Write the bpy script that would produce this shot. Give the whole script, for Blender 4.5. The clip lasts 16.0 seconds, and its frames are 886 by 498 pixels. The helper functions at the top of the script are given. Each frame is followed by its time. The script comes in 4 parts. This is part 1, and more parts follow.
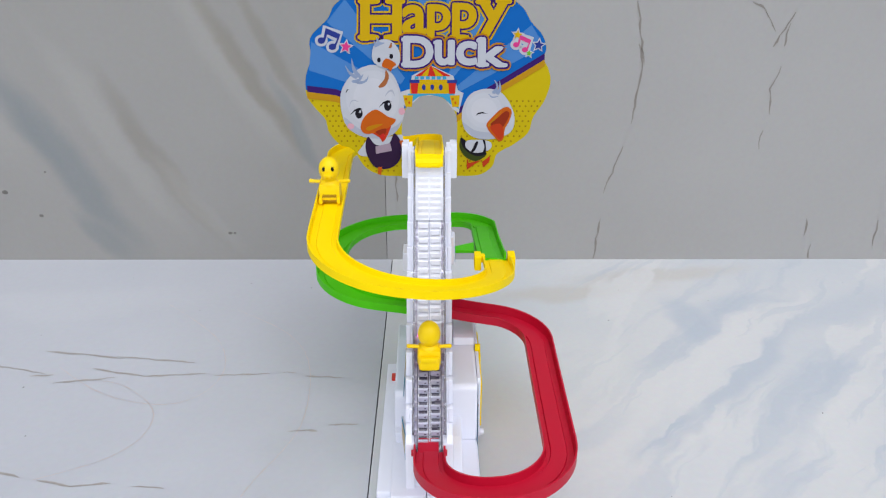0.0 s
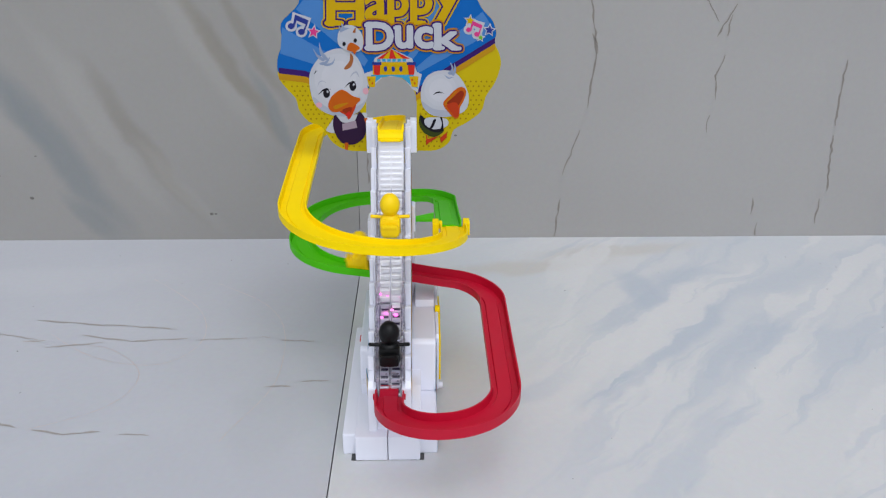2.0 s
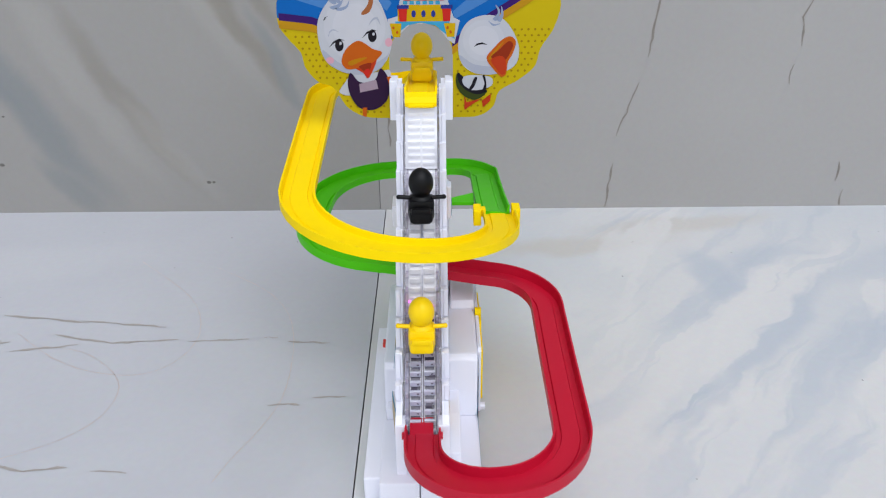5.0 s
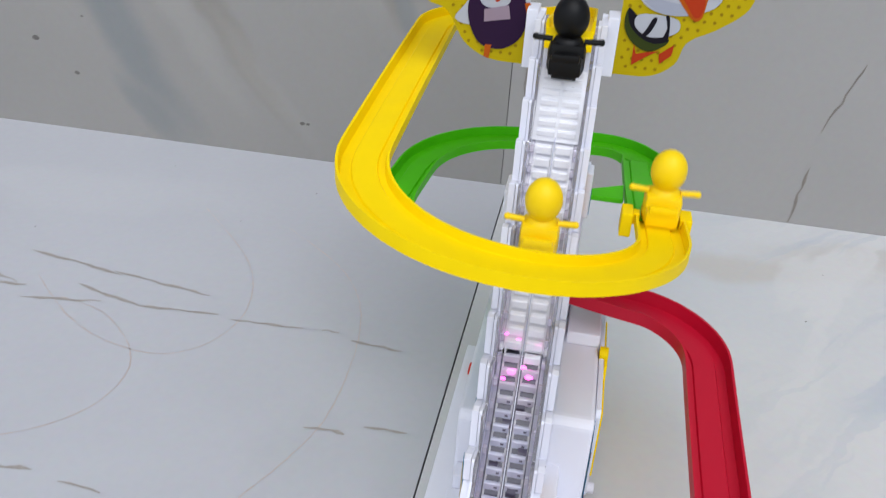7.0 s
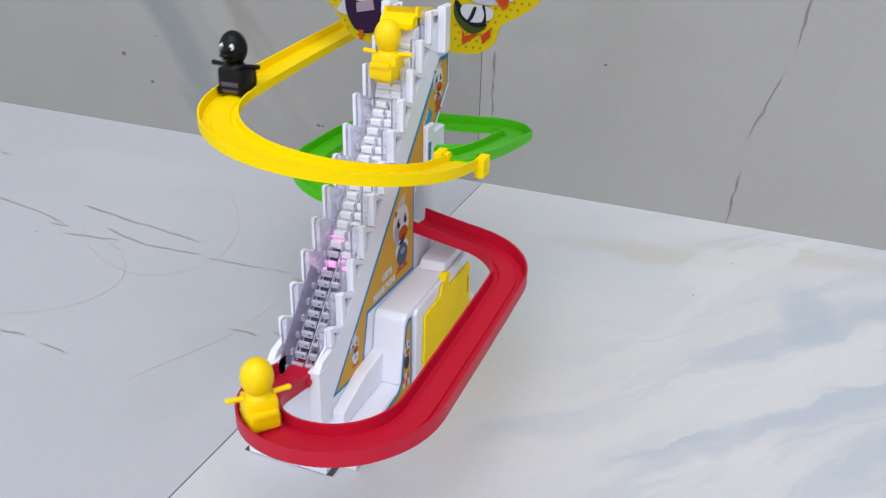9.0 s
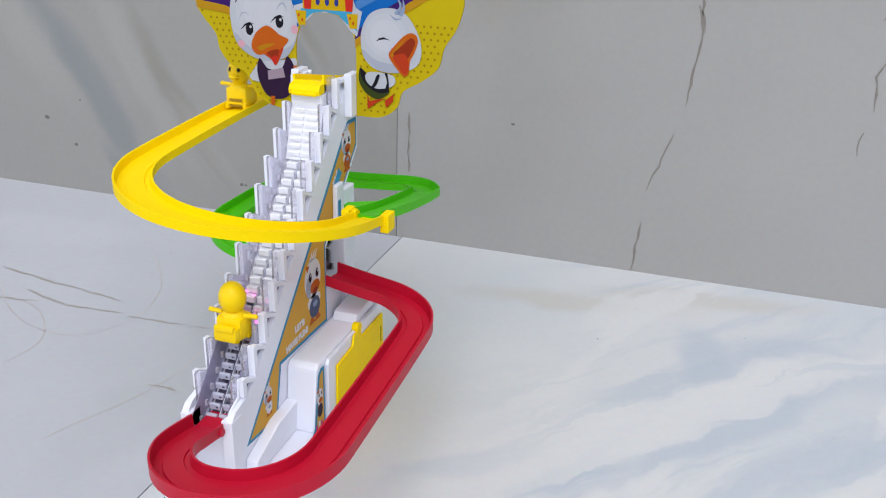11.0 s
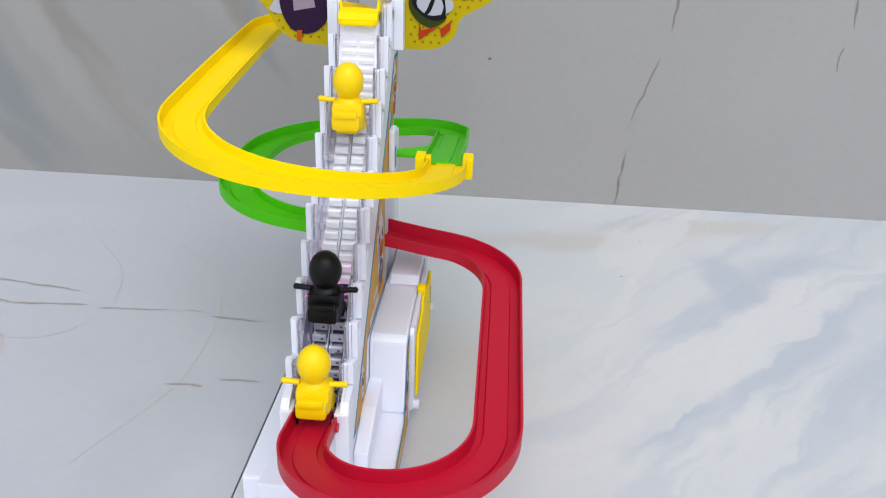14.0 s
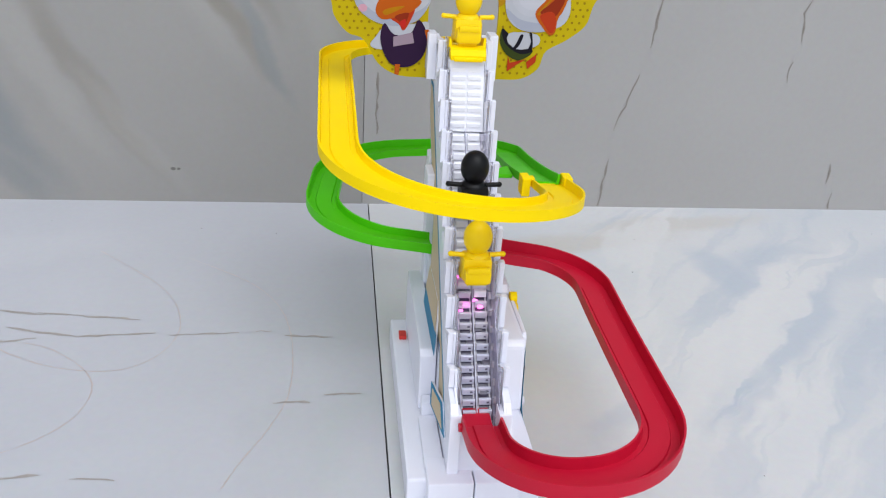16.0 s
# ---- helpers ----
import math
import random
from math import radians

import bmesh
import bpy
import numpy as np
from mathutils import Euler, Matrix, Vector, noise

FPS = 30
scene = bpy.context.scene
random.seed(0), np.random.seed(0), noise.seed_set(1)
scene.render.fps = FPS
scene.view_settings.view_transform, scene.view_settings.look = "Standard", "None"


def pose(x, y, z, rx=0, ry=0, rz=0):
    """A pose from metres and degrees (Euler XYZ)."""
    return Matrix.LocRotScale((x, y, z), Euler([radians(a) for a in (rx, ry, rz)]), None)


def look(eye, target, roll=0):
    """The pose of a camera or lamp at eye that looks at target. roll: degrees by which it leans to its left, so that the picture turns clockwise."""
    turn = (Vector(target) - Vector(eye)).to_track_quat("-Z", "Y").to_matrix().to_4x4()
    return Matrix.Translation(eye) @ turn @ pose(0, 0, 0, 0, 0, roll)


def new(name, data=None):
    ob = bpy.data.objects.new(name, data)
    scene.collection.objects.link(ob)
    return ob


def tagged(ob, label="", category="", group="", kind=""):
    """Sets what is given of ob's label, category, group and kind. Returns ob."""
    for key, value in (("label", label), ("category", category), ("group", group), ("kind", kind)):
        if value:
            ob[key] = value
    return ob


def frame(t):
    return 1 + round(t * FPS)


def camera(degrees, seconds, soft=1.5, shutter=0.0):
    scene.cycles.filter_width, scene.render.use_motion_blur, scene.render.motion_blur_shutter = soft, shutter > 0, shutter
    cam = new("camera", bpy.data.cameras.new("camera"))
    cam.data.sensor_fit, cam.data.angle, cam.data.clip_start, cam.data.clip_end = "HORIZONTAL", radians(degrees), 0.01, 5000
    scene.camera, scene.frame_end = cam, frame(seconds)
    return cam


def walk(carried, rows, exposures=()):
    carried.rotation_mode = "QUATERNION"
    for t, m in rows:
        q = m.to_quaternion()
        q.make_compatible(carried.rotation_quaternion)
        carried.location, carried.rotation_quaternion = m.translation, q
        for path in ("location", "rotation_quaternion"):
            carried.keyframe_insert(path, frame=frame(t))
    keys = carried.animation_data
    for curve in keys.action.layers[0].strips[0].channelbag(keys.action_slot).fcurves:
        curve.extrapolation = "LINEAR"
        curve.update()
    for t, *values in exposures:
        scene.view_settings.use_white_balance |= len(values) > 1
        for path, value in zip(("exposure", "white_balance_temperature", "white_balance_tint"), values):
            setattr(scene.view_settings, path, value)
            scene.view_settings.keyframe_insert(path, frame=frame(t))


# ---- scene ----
cam = camera(55.5, 16.0, soft=1.15, shutter=0.25)
PATH = [
    (0, (-0.0033, 0.0009, 0.4769), (0.0217, 1.8299, -0.3318), 0.27),
    (0.5, (0.0041, 0.0005, 0.4803), (0.0391, 1.8413, -0.301), -0.01),
    (1, (0.0103, -0.0394, 0.4889), (0.053, 1.7979, -0.3), 0),
    (1.5, (0.0131, -0.0591, 0.4965), (0.0602, 1.7779, -0.2931), 0.16),
    (1.6, (0.0332, -0.0678, 0.4902), (0.051, 1.7718, -0.2944), 0.32),
    (1.7, (0.0474, -0.0706, 0.4854), (0.0461, 1.7676, -0.3018), 0.34),
    (1.8, (0.0466, -0.0734, 0.4806), (0.051, 1.7634, -0.3092), 0.36),
    (1.9, (0.0338, -0.0762, 0.4758), (0.0638, 1.7592, -0.3166), 0.38),
    (2, (0.0216, -0.0786, 0.4743), (0.0756, 1.7528, -0.3276), 0.33),
    (2.5, (0.0216, -0.0788, 0.4634), (0.0713, 1.7461, -0.3536), 0.49),
    (3, (0.0167, -0.0561, 0.4647), (0.0551, 1.7648, -0.3616), -0.05),
    (3.5, (0.0163, -0.0449, 0.4603), (0.0276, 1.7652, -0.3901), -0.91),
    (4, (0.0042, -0.0333, 0.4582), (0.0023, 1.7675, -0.4118), -1.2),
    (4.2, (0.006, -0.0218, 0.4595), (0.0006, 1.778, -0.4127), -1.29),
    (6.3, (-0.011, 0.276, 0.42), (-0.021, 1.989, -0.612), 4.2),
    (6.5, (-0.015, 0.282, 0.423), (-0.084, 2.002, -0.596), 4.8),
    (7, (0.006, 0.273, 0.372), (-0.272, 1.977, -0.637), 3.6),
    (7.5, (0.056, 0.237, 0.36), (-0.418, 1.906, -0.636), 1.4),
    (8, (0.143, 0.183, 0.355), (-0.462, 1.821, -0.621), 0.4),
    (8.5, (0.19, 0.189, 0.348), (-0.449, 1.838, -0.587), 0.9),
    (9, (0.237, 0.177, 0.366), (-0.421, 1.844, -0.522), 1.3),
    (9.5, (0.262, 0.178, 0.372), (-0.371, 1.877, -0.472), 1.5),
    (9.7, (0.269, 0.17, 0.376), (-0.324, 1.892, -0.45), 1.6),
    (11.8, (0.27, 0.151, 0.38), (-0.271, 1.923, -0.372), 1.8),
    (12, (0.256, 0.15, 0.377), (-0.284, 1.925, -0.372), 1.8),
    (12.5, (0.235, 0.155, 0.373), (-0.303, 1.926, -0.383), 1.4),
    (13, (0.195, 0.153, 0.373), (-0.231, 1.935, -0.43), 1.2),
    (13.5, (0.127, 0.163, 0.351), (-0.147, 1.959, -0.485), 1.9),
    (14, (0.083, 0.178, 0.346), (-0.027, 1.981, -0.512), 2.1),
    (14.5, (0.031, 0.168, 0.356), (0.028, 1.964, -0.523), 2.0),
    (15, (-0.013, 0.141, 0.38), (0.016, 1.932, -0.51), 2.0),
    (15.5, (-0.049, 0.116, 0.381), (0.046, 1.912, -0.494), 2.4),
    (16, (-0.092, 0.137, 0.372), (0.155, 1.931, -0.477), 3.7),
]
walk(cam, [(t, look(eye, target, roll)) for t, eye, target, roll in PATH], [(0, 0.05), (1.55, 0.05), (1.68, -0.19), (2.05, -0.17), (2.18, 0.05), (4.2, 0.04), (6.3, -0.10), (7.5, -0.07), (8.5, 0), (9.5, 0.04), (16, 0.05)])

# ---- light ----
world = bpy.data.worlds.new("sky")
scene.world = world
world.use_nodes = True
wn = world.node_tree
sky = wn.nodes.new("ShaderNodeTexSky")
sky.sky_type = "NISHITA"
sky.sun_disc = False
sky.sun_elevation, sky.sun_rotation = radians(58), radians(200)
hue = wn.nodes.new("ShaderNodeHueSaturation")
hue.inputs["Saturation"].default_value = 0.45
wn.links.new(sky.outputs[0], hue.inputs["Color"])
wn.links.new(hue.outputs[0], wn.nodes["Background"].inputs["Color"])
wn.nodes["Background"].inputs["Strength"].default_value = 0.185
sun_data = bpy.data.lights.new("sun", "SUN")
sun_data.energy, sun_data.angle, sun_data.color = 1.72, radians(50), (0.93, 0.955, 1.0)
sun = new("sun", sun_data)
sun.matrix_world = look((0.95, -1.45, 3.1), (0, 0.7, 0))
scene.view_settings.exposure = 0.0

# ---- materials ----
def material(name, colour, rough=0.4, vary=0.05, scale=60.0, bump=0.05, metal=0.0, coat=0.0, trans=0.0, glow=None, spec=0.5):
    """A painted or moulded surface with two scales of variation."""
    m = bpy.data.materials.new(name)
    m.use_nodes = True
    nt = m.node_tree
    b = nt.nodes["Principled BSDF"]
    geo = nt.nodes.new("ShaderNodeTexCoord")
    big, fine = nt.nodes.new("ShaderNodeTexNoise"), nt.nodes.new("ShaderNodeTexNoise")
    big.inputs["Scale"].default_value, fine.inputs["Scale"].default_value = scale, scale * 14
    big.inputs["Detail"].default_value = 4
    for n in (big, fine):
        nt.links.new(geo.outputs["Object"], n.inputs["Vector"])
    ramp = nt.nodes.new("ShaderNodeMix")
    ramp.data_type = "RGBA"
    ramp.inputs["A"].default_value = (*[c * (1 - vary) for c in colour], 1)
    ramp.inputs["B"].default_value = (*[min(1, c * (1 + vary)) for c in colour], 1)
    nt.links.new(big.outputs["Fac"], ramp.inputs["Factor"])
    nt.links.new(ramp.outputs["Result"], b.inputs["Base Color"])
    rr = nt.nodes.new("ShaderNodeMapRange")
    rr.inputs["To Min"].default_value, rr.inputs["To Max"].default_value = rough * 0.8, rough * 1.2
    nt.links.new(big.outputs["Fac"], rr.inputs["Value"])
    nt.links.new(rr.outputs["Result"], b.inputs["Roughness"])
    bp = nt.nodes.new("ShaderNodeBump")
    bp.inputs["Strength"].default_value, bp.inputs["Distance"].default_value = bump, 0.0004
    nt.links.new(fine.outputs["Fac"], bp.inputs["Height"])
    nt.links.new(bp.outputs["Normal"], b.inputs["Normal"])
    b.inputs["Specular IOR Level"].default_value = spec
    b.inputs["Metallic"].default_value = metal
    b.inputs["Coat Weight"].default_value = coat
    b.inputs["Transmission Weight"].default_value = trans
    if glow:
        b.inputs["Emission Color"].default_value = (*glow[0], 1)
        b.inputs["Emission Strength"].default_value = glow[1]
    return m


YELLOW = material("yellow_plastic", (0.95, 0.68, 0.001), 0.46, 0.04, spec=0.08)
DUCKY = material("duck_yellow_plastic", (0.92, 0.63, 0.002), 0.38, 0.04, spec=0.24)
# Duck yellow darkened by the shade of the front recess.
AMBER = material("shaded_amber_plastic", (0.30, 0.17, 0.004), 0.5, 0.1)
GREEN = material("green_plastic", (0.075, 0.52, 0.004), 0.42, 0.05, spec=0.18)
RED = material("red_plastic", (0.50, 0.005, 0.028), 0.42, 0.05, spec=0.28)
WHITE = material("white_plastic", (0.775, 0.785, 0.865), 0.35, 0.02)
BLACK = material("black_plastic", (0.0025, 0.0025, 0.003), 0.42, 0.1, spec=0.22)
DARK = material("dark_mechanism", (0.075, 0.065, 0.10), 0.3, 0.3)
CLEAR = material("clear_plastic", (0.90, 0.87, 0.98), 0.10, 0.02, trans=0.55)
# Lavender that puts the lower stair well's shade into its sides.
WELL_SHADE = material("lavender_well_shade", (0.46, 0.44, 0.60), 0.12, 0.3, 160, trans=0.35)
LILAC = material("light_lavender_plastic", (0.60, 0.61, 0.74), 0.12, 0.15, 160, trans=0.2)
GUARD = material("clear_guard_plastic", (0.90, 0.885, 0.97), 0.06, 0.03, trans=0.80)
GEARS = material("gear_and_shade_lavender", (0.060, 0.053, 0.095), 0.16, 0.35, 160)
FROST = material("frosted_white_plastic", (0.93, 0.93, 0.97), 0.16, 0.03, trans=0.12)
PINK = material("pink_lamp", (0.9, 0.2, 0.6), 0.4, 0.05, glow=((1.0, 0.12, 0.66), 3.4))
SWITCH = material("red_switch_plastic", (0.6, 0.03, 0.02), 0.4)
RUBBER = material("grey_rubber", (0.06, 0.06, 0.06), 0.7)
EYE_WHITE = material("eye_white", (0.8, 0.8, 0.8), 0.4)


def print_ink(name, colour):
    return material("ink_" + name, colour, 0.5, 0.05, 90, 0.02, spec=0.12)


# tan: the left sticker's orange with its glare mixed into the colour.
INK = {n: print_ink(n, [0.65 * k for k in c]) for n, c in dict(
    sky=(0.004, 0.155, 0.57), pearl=(0.72, 0.73, 0.80), milk=(0.68, 0.695, 0.765), scarlet=(0.62, 0.055, 0.012), ray=(0.085, 0.27, 0.66), purple=(0.05, 0.012, 0.16), sand=(0.62, 0.32, 0.010), ground=(0.72, 0.545, 0.003),
    dot=(0.42, 0.27, 0.004), white=(0.64, 0.66, 0.73), shade=(0.34, 0.42, 0.60), soft=(0.50, 0.53, 0.64), orange=(0.66, 0.13, 0.008), deep=(0.35, 0.035, 0.008),
    gold=(0.76, 0.475, 0.002), amber=(0.60, 0.25, 0.003), black=(0.012, 0.01, 0.018), plum=(0.035, 0.012, 0.05), pink=(0.85, 0.06, 0.30), blush=(0.85, 0.45, 0.55),
    brown=(0.45, 0.15, 0.05), lilac=(0.45, 0.34, 0.42), red=(0.72, 0.03, 0.02), cyan=(0.06, 0.42, 0.70), green=(0.20, 0.55, 0.04),
    blue=(0.03, 0.05, 0.30), panel=(0.90, 0.48, 0.06), bright=(0.98, 0.96, 1.0), denim=(0.10, 0.12, 0.22), edge=(0.05, 0.33, 0.58), olive=(0.05, 0.07, 0.012), tan=(0.86, 0.70, 0.46)).items()}


def stone(name, base, cloud, patches, tint, rough, scale=3.0, axis="XY", streaks=(), wander=0.12):
    """Polished marble-look tile: pale ground, cloudy drifts and soft-edged patches printed at fixed places on the tile."""
    m = bpy.data.materials.new(name)
    m.use_nodes = True
    nt = m.node_tree
    L, N = nt.links.new, nt.nodes.new
    b = nt.nodes["Principled BSDF"]
    co = N("ShaderNodeNewGeometry").outputs["Position"]
    warp = N("ShaderNodeTexNoise")
    warp.inputs["Scale"].default_value, warp.inputs["Detail"].default_value = 9.0, 8.0
    L(co, warp.inputs["Vector"])
    sub = N("ShaderNodeVectorMath")
    sub.operation = "SUBTRACT"
    L(warp.outputs["Color"], sub.inputs[0])
    sub.inputs[1].default_value = (0.5, 0.5, 0.5)
    sc = N("ShaderNodeVectorMath")
    sc.operation = "SCALE"
    L(sub.outputs[0], sc.inputs[0])
    sc.inputs["Scale"].default_value = wander
    add = N("ShaderNodeVectorMath")
    L(co, add.inputs[0])
    L(sc.outputs[0], add.inputs[1])
    drift = N("ShaderNodeTexNoise")
    drift.inputs["Scale"].default_value, drift.inputs["Detail"].default_value = scale, 8.0
    L(add.outputs[0], drift.inputs["Vector"])
    ramp = N("ShaderNodeValToRGB")
    ramp.color_ramp.elements[0].position, ramp.color_ramp.elements[1].position = 0.38, 0.68
    ramp.color_ramp.elements[0].color, ramp.color_ramp.elements[1].color = (*base, 1), (*cloud, 1)
    L(drift.outputs["Fac"], ramp.inputs[0])
    last = ramp.outputs[0]
    for (x, y, rx, ry, turn, amount, colour) in patches:
        mp = N("ShaderNodeMapping")
        mp.vector_type = "TEXTURE"
        if axis == "XY":
            mp.inputs["Location"].default_value, mp.inputs["Rotation"].default_value, mp.inputs["Scale"].default_value = (x, y, 0), (0, 0, radians(turn)), (rx, ry, 9)
        else:
            mp.inputs["Location"].default_value, mp.inputs["Rotation"].default_value, mp.inputs["Scale"].default_value = (x, 1.05, y), (0, radians(-turn), 0), (rx, 9, ry)
        L(add.outputs[0], mp.inputs["Vector"])
        ln = N("ShaderNodeVectorMath")
        ln.operation = "LENGTH"
        L(mp.outputs[0], ln.inputs[0])
        mr = N("ShaderNodeMapRange")
        mr.interpolation_type = "SMOOTHSTEP"
        mr.inputs["From Min"].default_value, mr.inputs["From Max"].default_value = 1.0, 0.3
        mr.inputs["To Max"].default_value = amount
        L(ln.outputs["Value"], mr.inputs["Value"])
        mx = N("ShaderNodeMix")
        mx.data_type = "RGBA"
        L(mr.outputs[0], mx.inputs["Factor"])
        L(last, mx.inputs["A"])
        mx.inputs["B"].default_value = (*colour, 1)
        last = mx.outputs["Result"]
    for turn, along, across, low, high, amount, colour in streaks:
        mp = N("ShaderNodeMapping")
        mp.inputs["Rotation"].default_value = (0, 0, radians(-turn))
        L(add.outputs[0], mp.inputs["Vector"])
        st = N("ShaderNodeMapping")
        st.inputs["Scale"].default_value = (along, across, 1)
        L(mp.outputs[0], st.inputs["Vector"])
        nz = N("ShaderNodeTexNoise")
        nz.inputs["Scale"].default_value, nz.inputs["Detail"].default_value, nz.inputs["Distortion"].default_value = 1.0, 5.0, 0.6
        L(st.outputs[0], nz.inputs["Vector"])
        mr = N("ShaderNodeMapRange")
        mr.interpolation_type = "SMOOTHSTEP"
        mr.inputs["From Min"].default_value, mr.inputs["From Max"].default_value, mr.inputs["To Max"].default_value = low, high, amount
        L(nz.outputs["Fac"], mr.inputs["Value"])
        sx = N("ShaderNodeSeparateXYZ")
        L(co, sx.inputs[0])
        edge_in = N("ShaderNodeMapRange")
        edge_in.interpolation_type = "SMOOTHSTEP"
        edge_in.inputs["From Min"].default_value, edge_in.inputs["From Max"].default_value = 0.06, 0.26
        L(sx.outputs["X"], edge_in.inputs["Value"])
        both = N("ShaderNodeMath")
        both.operation = "MULTIPLY"
        L(mr.outputs[0], both.inputs[0])
        L(edge_in.outputs[0], both.inputs[1])
        mx = N("ShaderNodeMix")
        mx.data_type = "RGBA"
        L(both.outputs[0], mx.inputs["Factor"])
        L(last, mx.inputs["A"])
        mx.inputs["B"].default_value = (*colour, 1)
        last = mx.outputs["Result"]
    speck = N("ShaderNodeTexNoise")
    speck.inputs["Scale"].default_value, speck.inputs["Detail"].default_value = 160.0, 3.0
    L(co, speck.inputs["Vector"])
    mx = N("ShaderNodeMix")
    mx.data_type, mx.blend_type = "RGBA", "MULTIPLY"
    mx.inputs["Factor"].default_value = 0.10
    L(last, mx.inputs["A"])
    L(speck.outputs["Color"], mx.inputs["B"])
    hs = N("ShaderNodeMix")
    hs.data_type = "RGBA"
    hs.inputs["Factor"].default_value = 0.06
    L(mx.outputs["Result"], hs.inputs["A"])
    hs.inputs["B"].default_value = (*tint, 1)
    L(hs.outputs["Result"], b.inputs["Base Color"])
    rr = N("ShaderNodeMapRange")
    rr.inputs["To Min"].default_value, rr.inputs["To Max"].default_value = rough * 0.7, rough * 1.4
    L(drift.outputs["Fac"], rr.inputs["Value"])
    L(rr.outputs[0], b.inputs["Roughness"])
    bp = N("ShaderNodeBump")
    bp.inputs["Strength"].default_value, bp.inputs["Distance"].default_value = 0.04, 0.0005
    L(speck.outputs["Fac"], bp.inputs["Height"])
    L(bp.outputs["Normal"], b.inputs["Normal"])
    return m


BLUE_GREY, BEIGE, PALE = (0.47, 0.515, 0.575), (0.55, 0.51, 0.455), (0.688, 0.679, 0.666)
FLOOR_R = stone("pale_marble_tile", (0.654, 0.649, 0.641), (0.576, 0.598, 0.619), [
    (0.37, 0.905, 0.10, 0.045, 20, 0.55, BLUE_GREY), (0.300, 0.870, 0.030, 0.085, 12, 0.75, BLUE_GREY), (0.50, 0.905, 0.13, 0.05, 25, 0.5, BLUE_GREY),
    (0.335, 0.770, 0.20, 0.024, 49, 0.75, BLUE_GREY), (0.300, 0.800, 0.19, 0.020, 49, 0.9, PALE), (0.215, 0.655, 0.075, 0.022, 49, 0.85, BLUE_GREY), (0.255, 0.615, 0.085, 0.020, 46, 0.8, BLUE_GREY), (0.240, 0.640, 0.080, 0.012, 48, 0.9, PALE),
    (0.38, 0.66, 0.16, 0.040, 47, 0.7, PALE), (0.42, 0.74, 0.18, 0.020, 48, 0.6, BLUE_GREY), (0.14, 0.64, 0.09, 0.020, 50, 0.55, BLUE_GREY), (0.17, 0.945, 0.15, 0.026, 10, 0.7, BEIGE), (0.30, 0.995, 0.16, 0.030, 8, 0.6, BEIGE)], (0.619, 0.619, 0.602), 0.15,
    streaks=((48, 2.4, 14.0, 0.52, 0.60, 0.45, BLUE_GREY), (50, 2.2, 11.0, 0.54, 0.585, 0.80, PALE), (46, 4.0, 34.0, 0.57, 0.62, 0.35, BLUE_GREY)), wander=0.07)
FLOOR_L = stone("grey_white_marble_tile", (0.510, 0.516, 0.546), (0.540, 0.546, 0.576), [
    (-0.12, 0.60, 0.06, 0.10, 0, 0.5, (0.468, 0.476, 0.496)), (-0.45, 0.92, 0.2, 0.05, 8, 0.5, (0.578, 0.584, 0.604)), (-0.30, 0.55, 0.12, 0.04, 30, 0.4, (0.556, 0.568, 0.594))], (0.536, 0.540, 0.568), 0.15)
WALL_R = stone("grey_stone_wall_tile", (0.340, 0.328, 0.317), (0.362, 0.350, 0.337), [], (0.353, 0.339, 0.324), 0.16, axis="XZ")
WARM_DARK, WARM_LIGHT, COOL = (0.215, 0.190, 0.156), (0.350, 0.336, 0.312), (0.196, 0.214, 0.222)
WALL_L = stone("streaked_stone_wall_tile", (0.284, 0.273, 0.257), (0.306, 0.294, 0.277), [
    (-0.262, 0.27, 0.026, 0.17, 33, 0.50, WARM_LIGHT), (-0.232, 0.255, 0.017, 0.16, 34, 0.62, WARM_DARK), (-0.200, 0.285, 0.013, 0.12, 28, 0.50, WARM_DARK), (-0.172, 0.185, 0.012, 0.09, 24, 0.55, COOL),
    (-0.470, 0.13, 0.036, 0.19, 30, 0.70, COOL), (-0.535, 0.21, 0.026, 0.13, 30, 0.50, COOL), (-0.410, 0.17, 0.026, 0.20, 30, 0.55, WARM_LIGHT), (-0.352, 0.14, 0.020, 0.17, 32, 0.48, WARM_DARK),
    (-0.310, 0.08, 0.018, 0.11, 36, 0.42, WARM_LIGHT), (-0.445, 0.03, 0.020, 0.07, 40, 0.55, COOL), (-0.600, 0.26, 0.045, 0.20, 28, 0.50, WARM_LIGHT), (-0.120, 0.22, 0.020, 0.15, 24, 0.35, WARM_LIGHT),
    (-0.090, 0.26, 0.012, 0.12, 20, 0.35, WARM_DARK)], (0.288, 0.276, 0.258), 0.16, axis="XZ", wander=0.05)
GROUT = material("dark_grout", (0.14, 0.14, 0.132), 0.8, 0.2, 200)
WALL_VEIN = material("dark_brown_vein", (0.200, 0.178, 0.158), 0.3, 0.3, 300)
VEIN = material("brown_vein", (0.350, 0.320, 0.295), 0.3, 0.25, 300)
VEIN_SOFT = material("faint_rust_vein", (0.485, 0.420, 0.392), 0.3, 0.15, 300)
SPOT = material("dark_speck", (0.12, 0.11, 0.10), 0.5, 0.3, 300)


# ---- mesh helpers ----
def mesh_object(name, bm, mat, parent=None, label="", smooth=False):
    me = bpy.data.meshes.new(name)
    bmesh.ops.recalc_face_normals(bm, faces=bm.faces[:])
    bm.to_mesh(me)
    bm.free()
    for p in me.polygons:
        p.use_smooth = smooth
    if smooth:
        me.set_sharp_from_angle(angle=radians(38))
    me.materials.append(mat)
    ob = new(name, me)
    if parent:
        ob.parent = parent
    if label:
        ob["label"] = label
    return ob


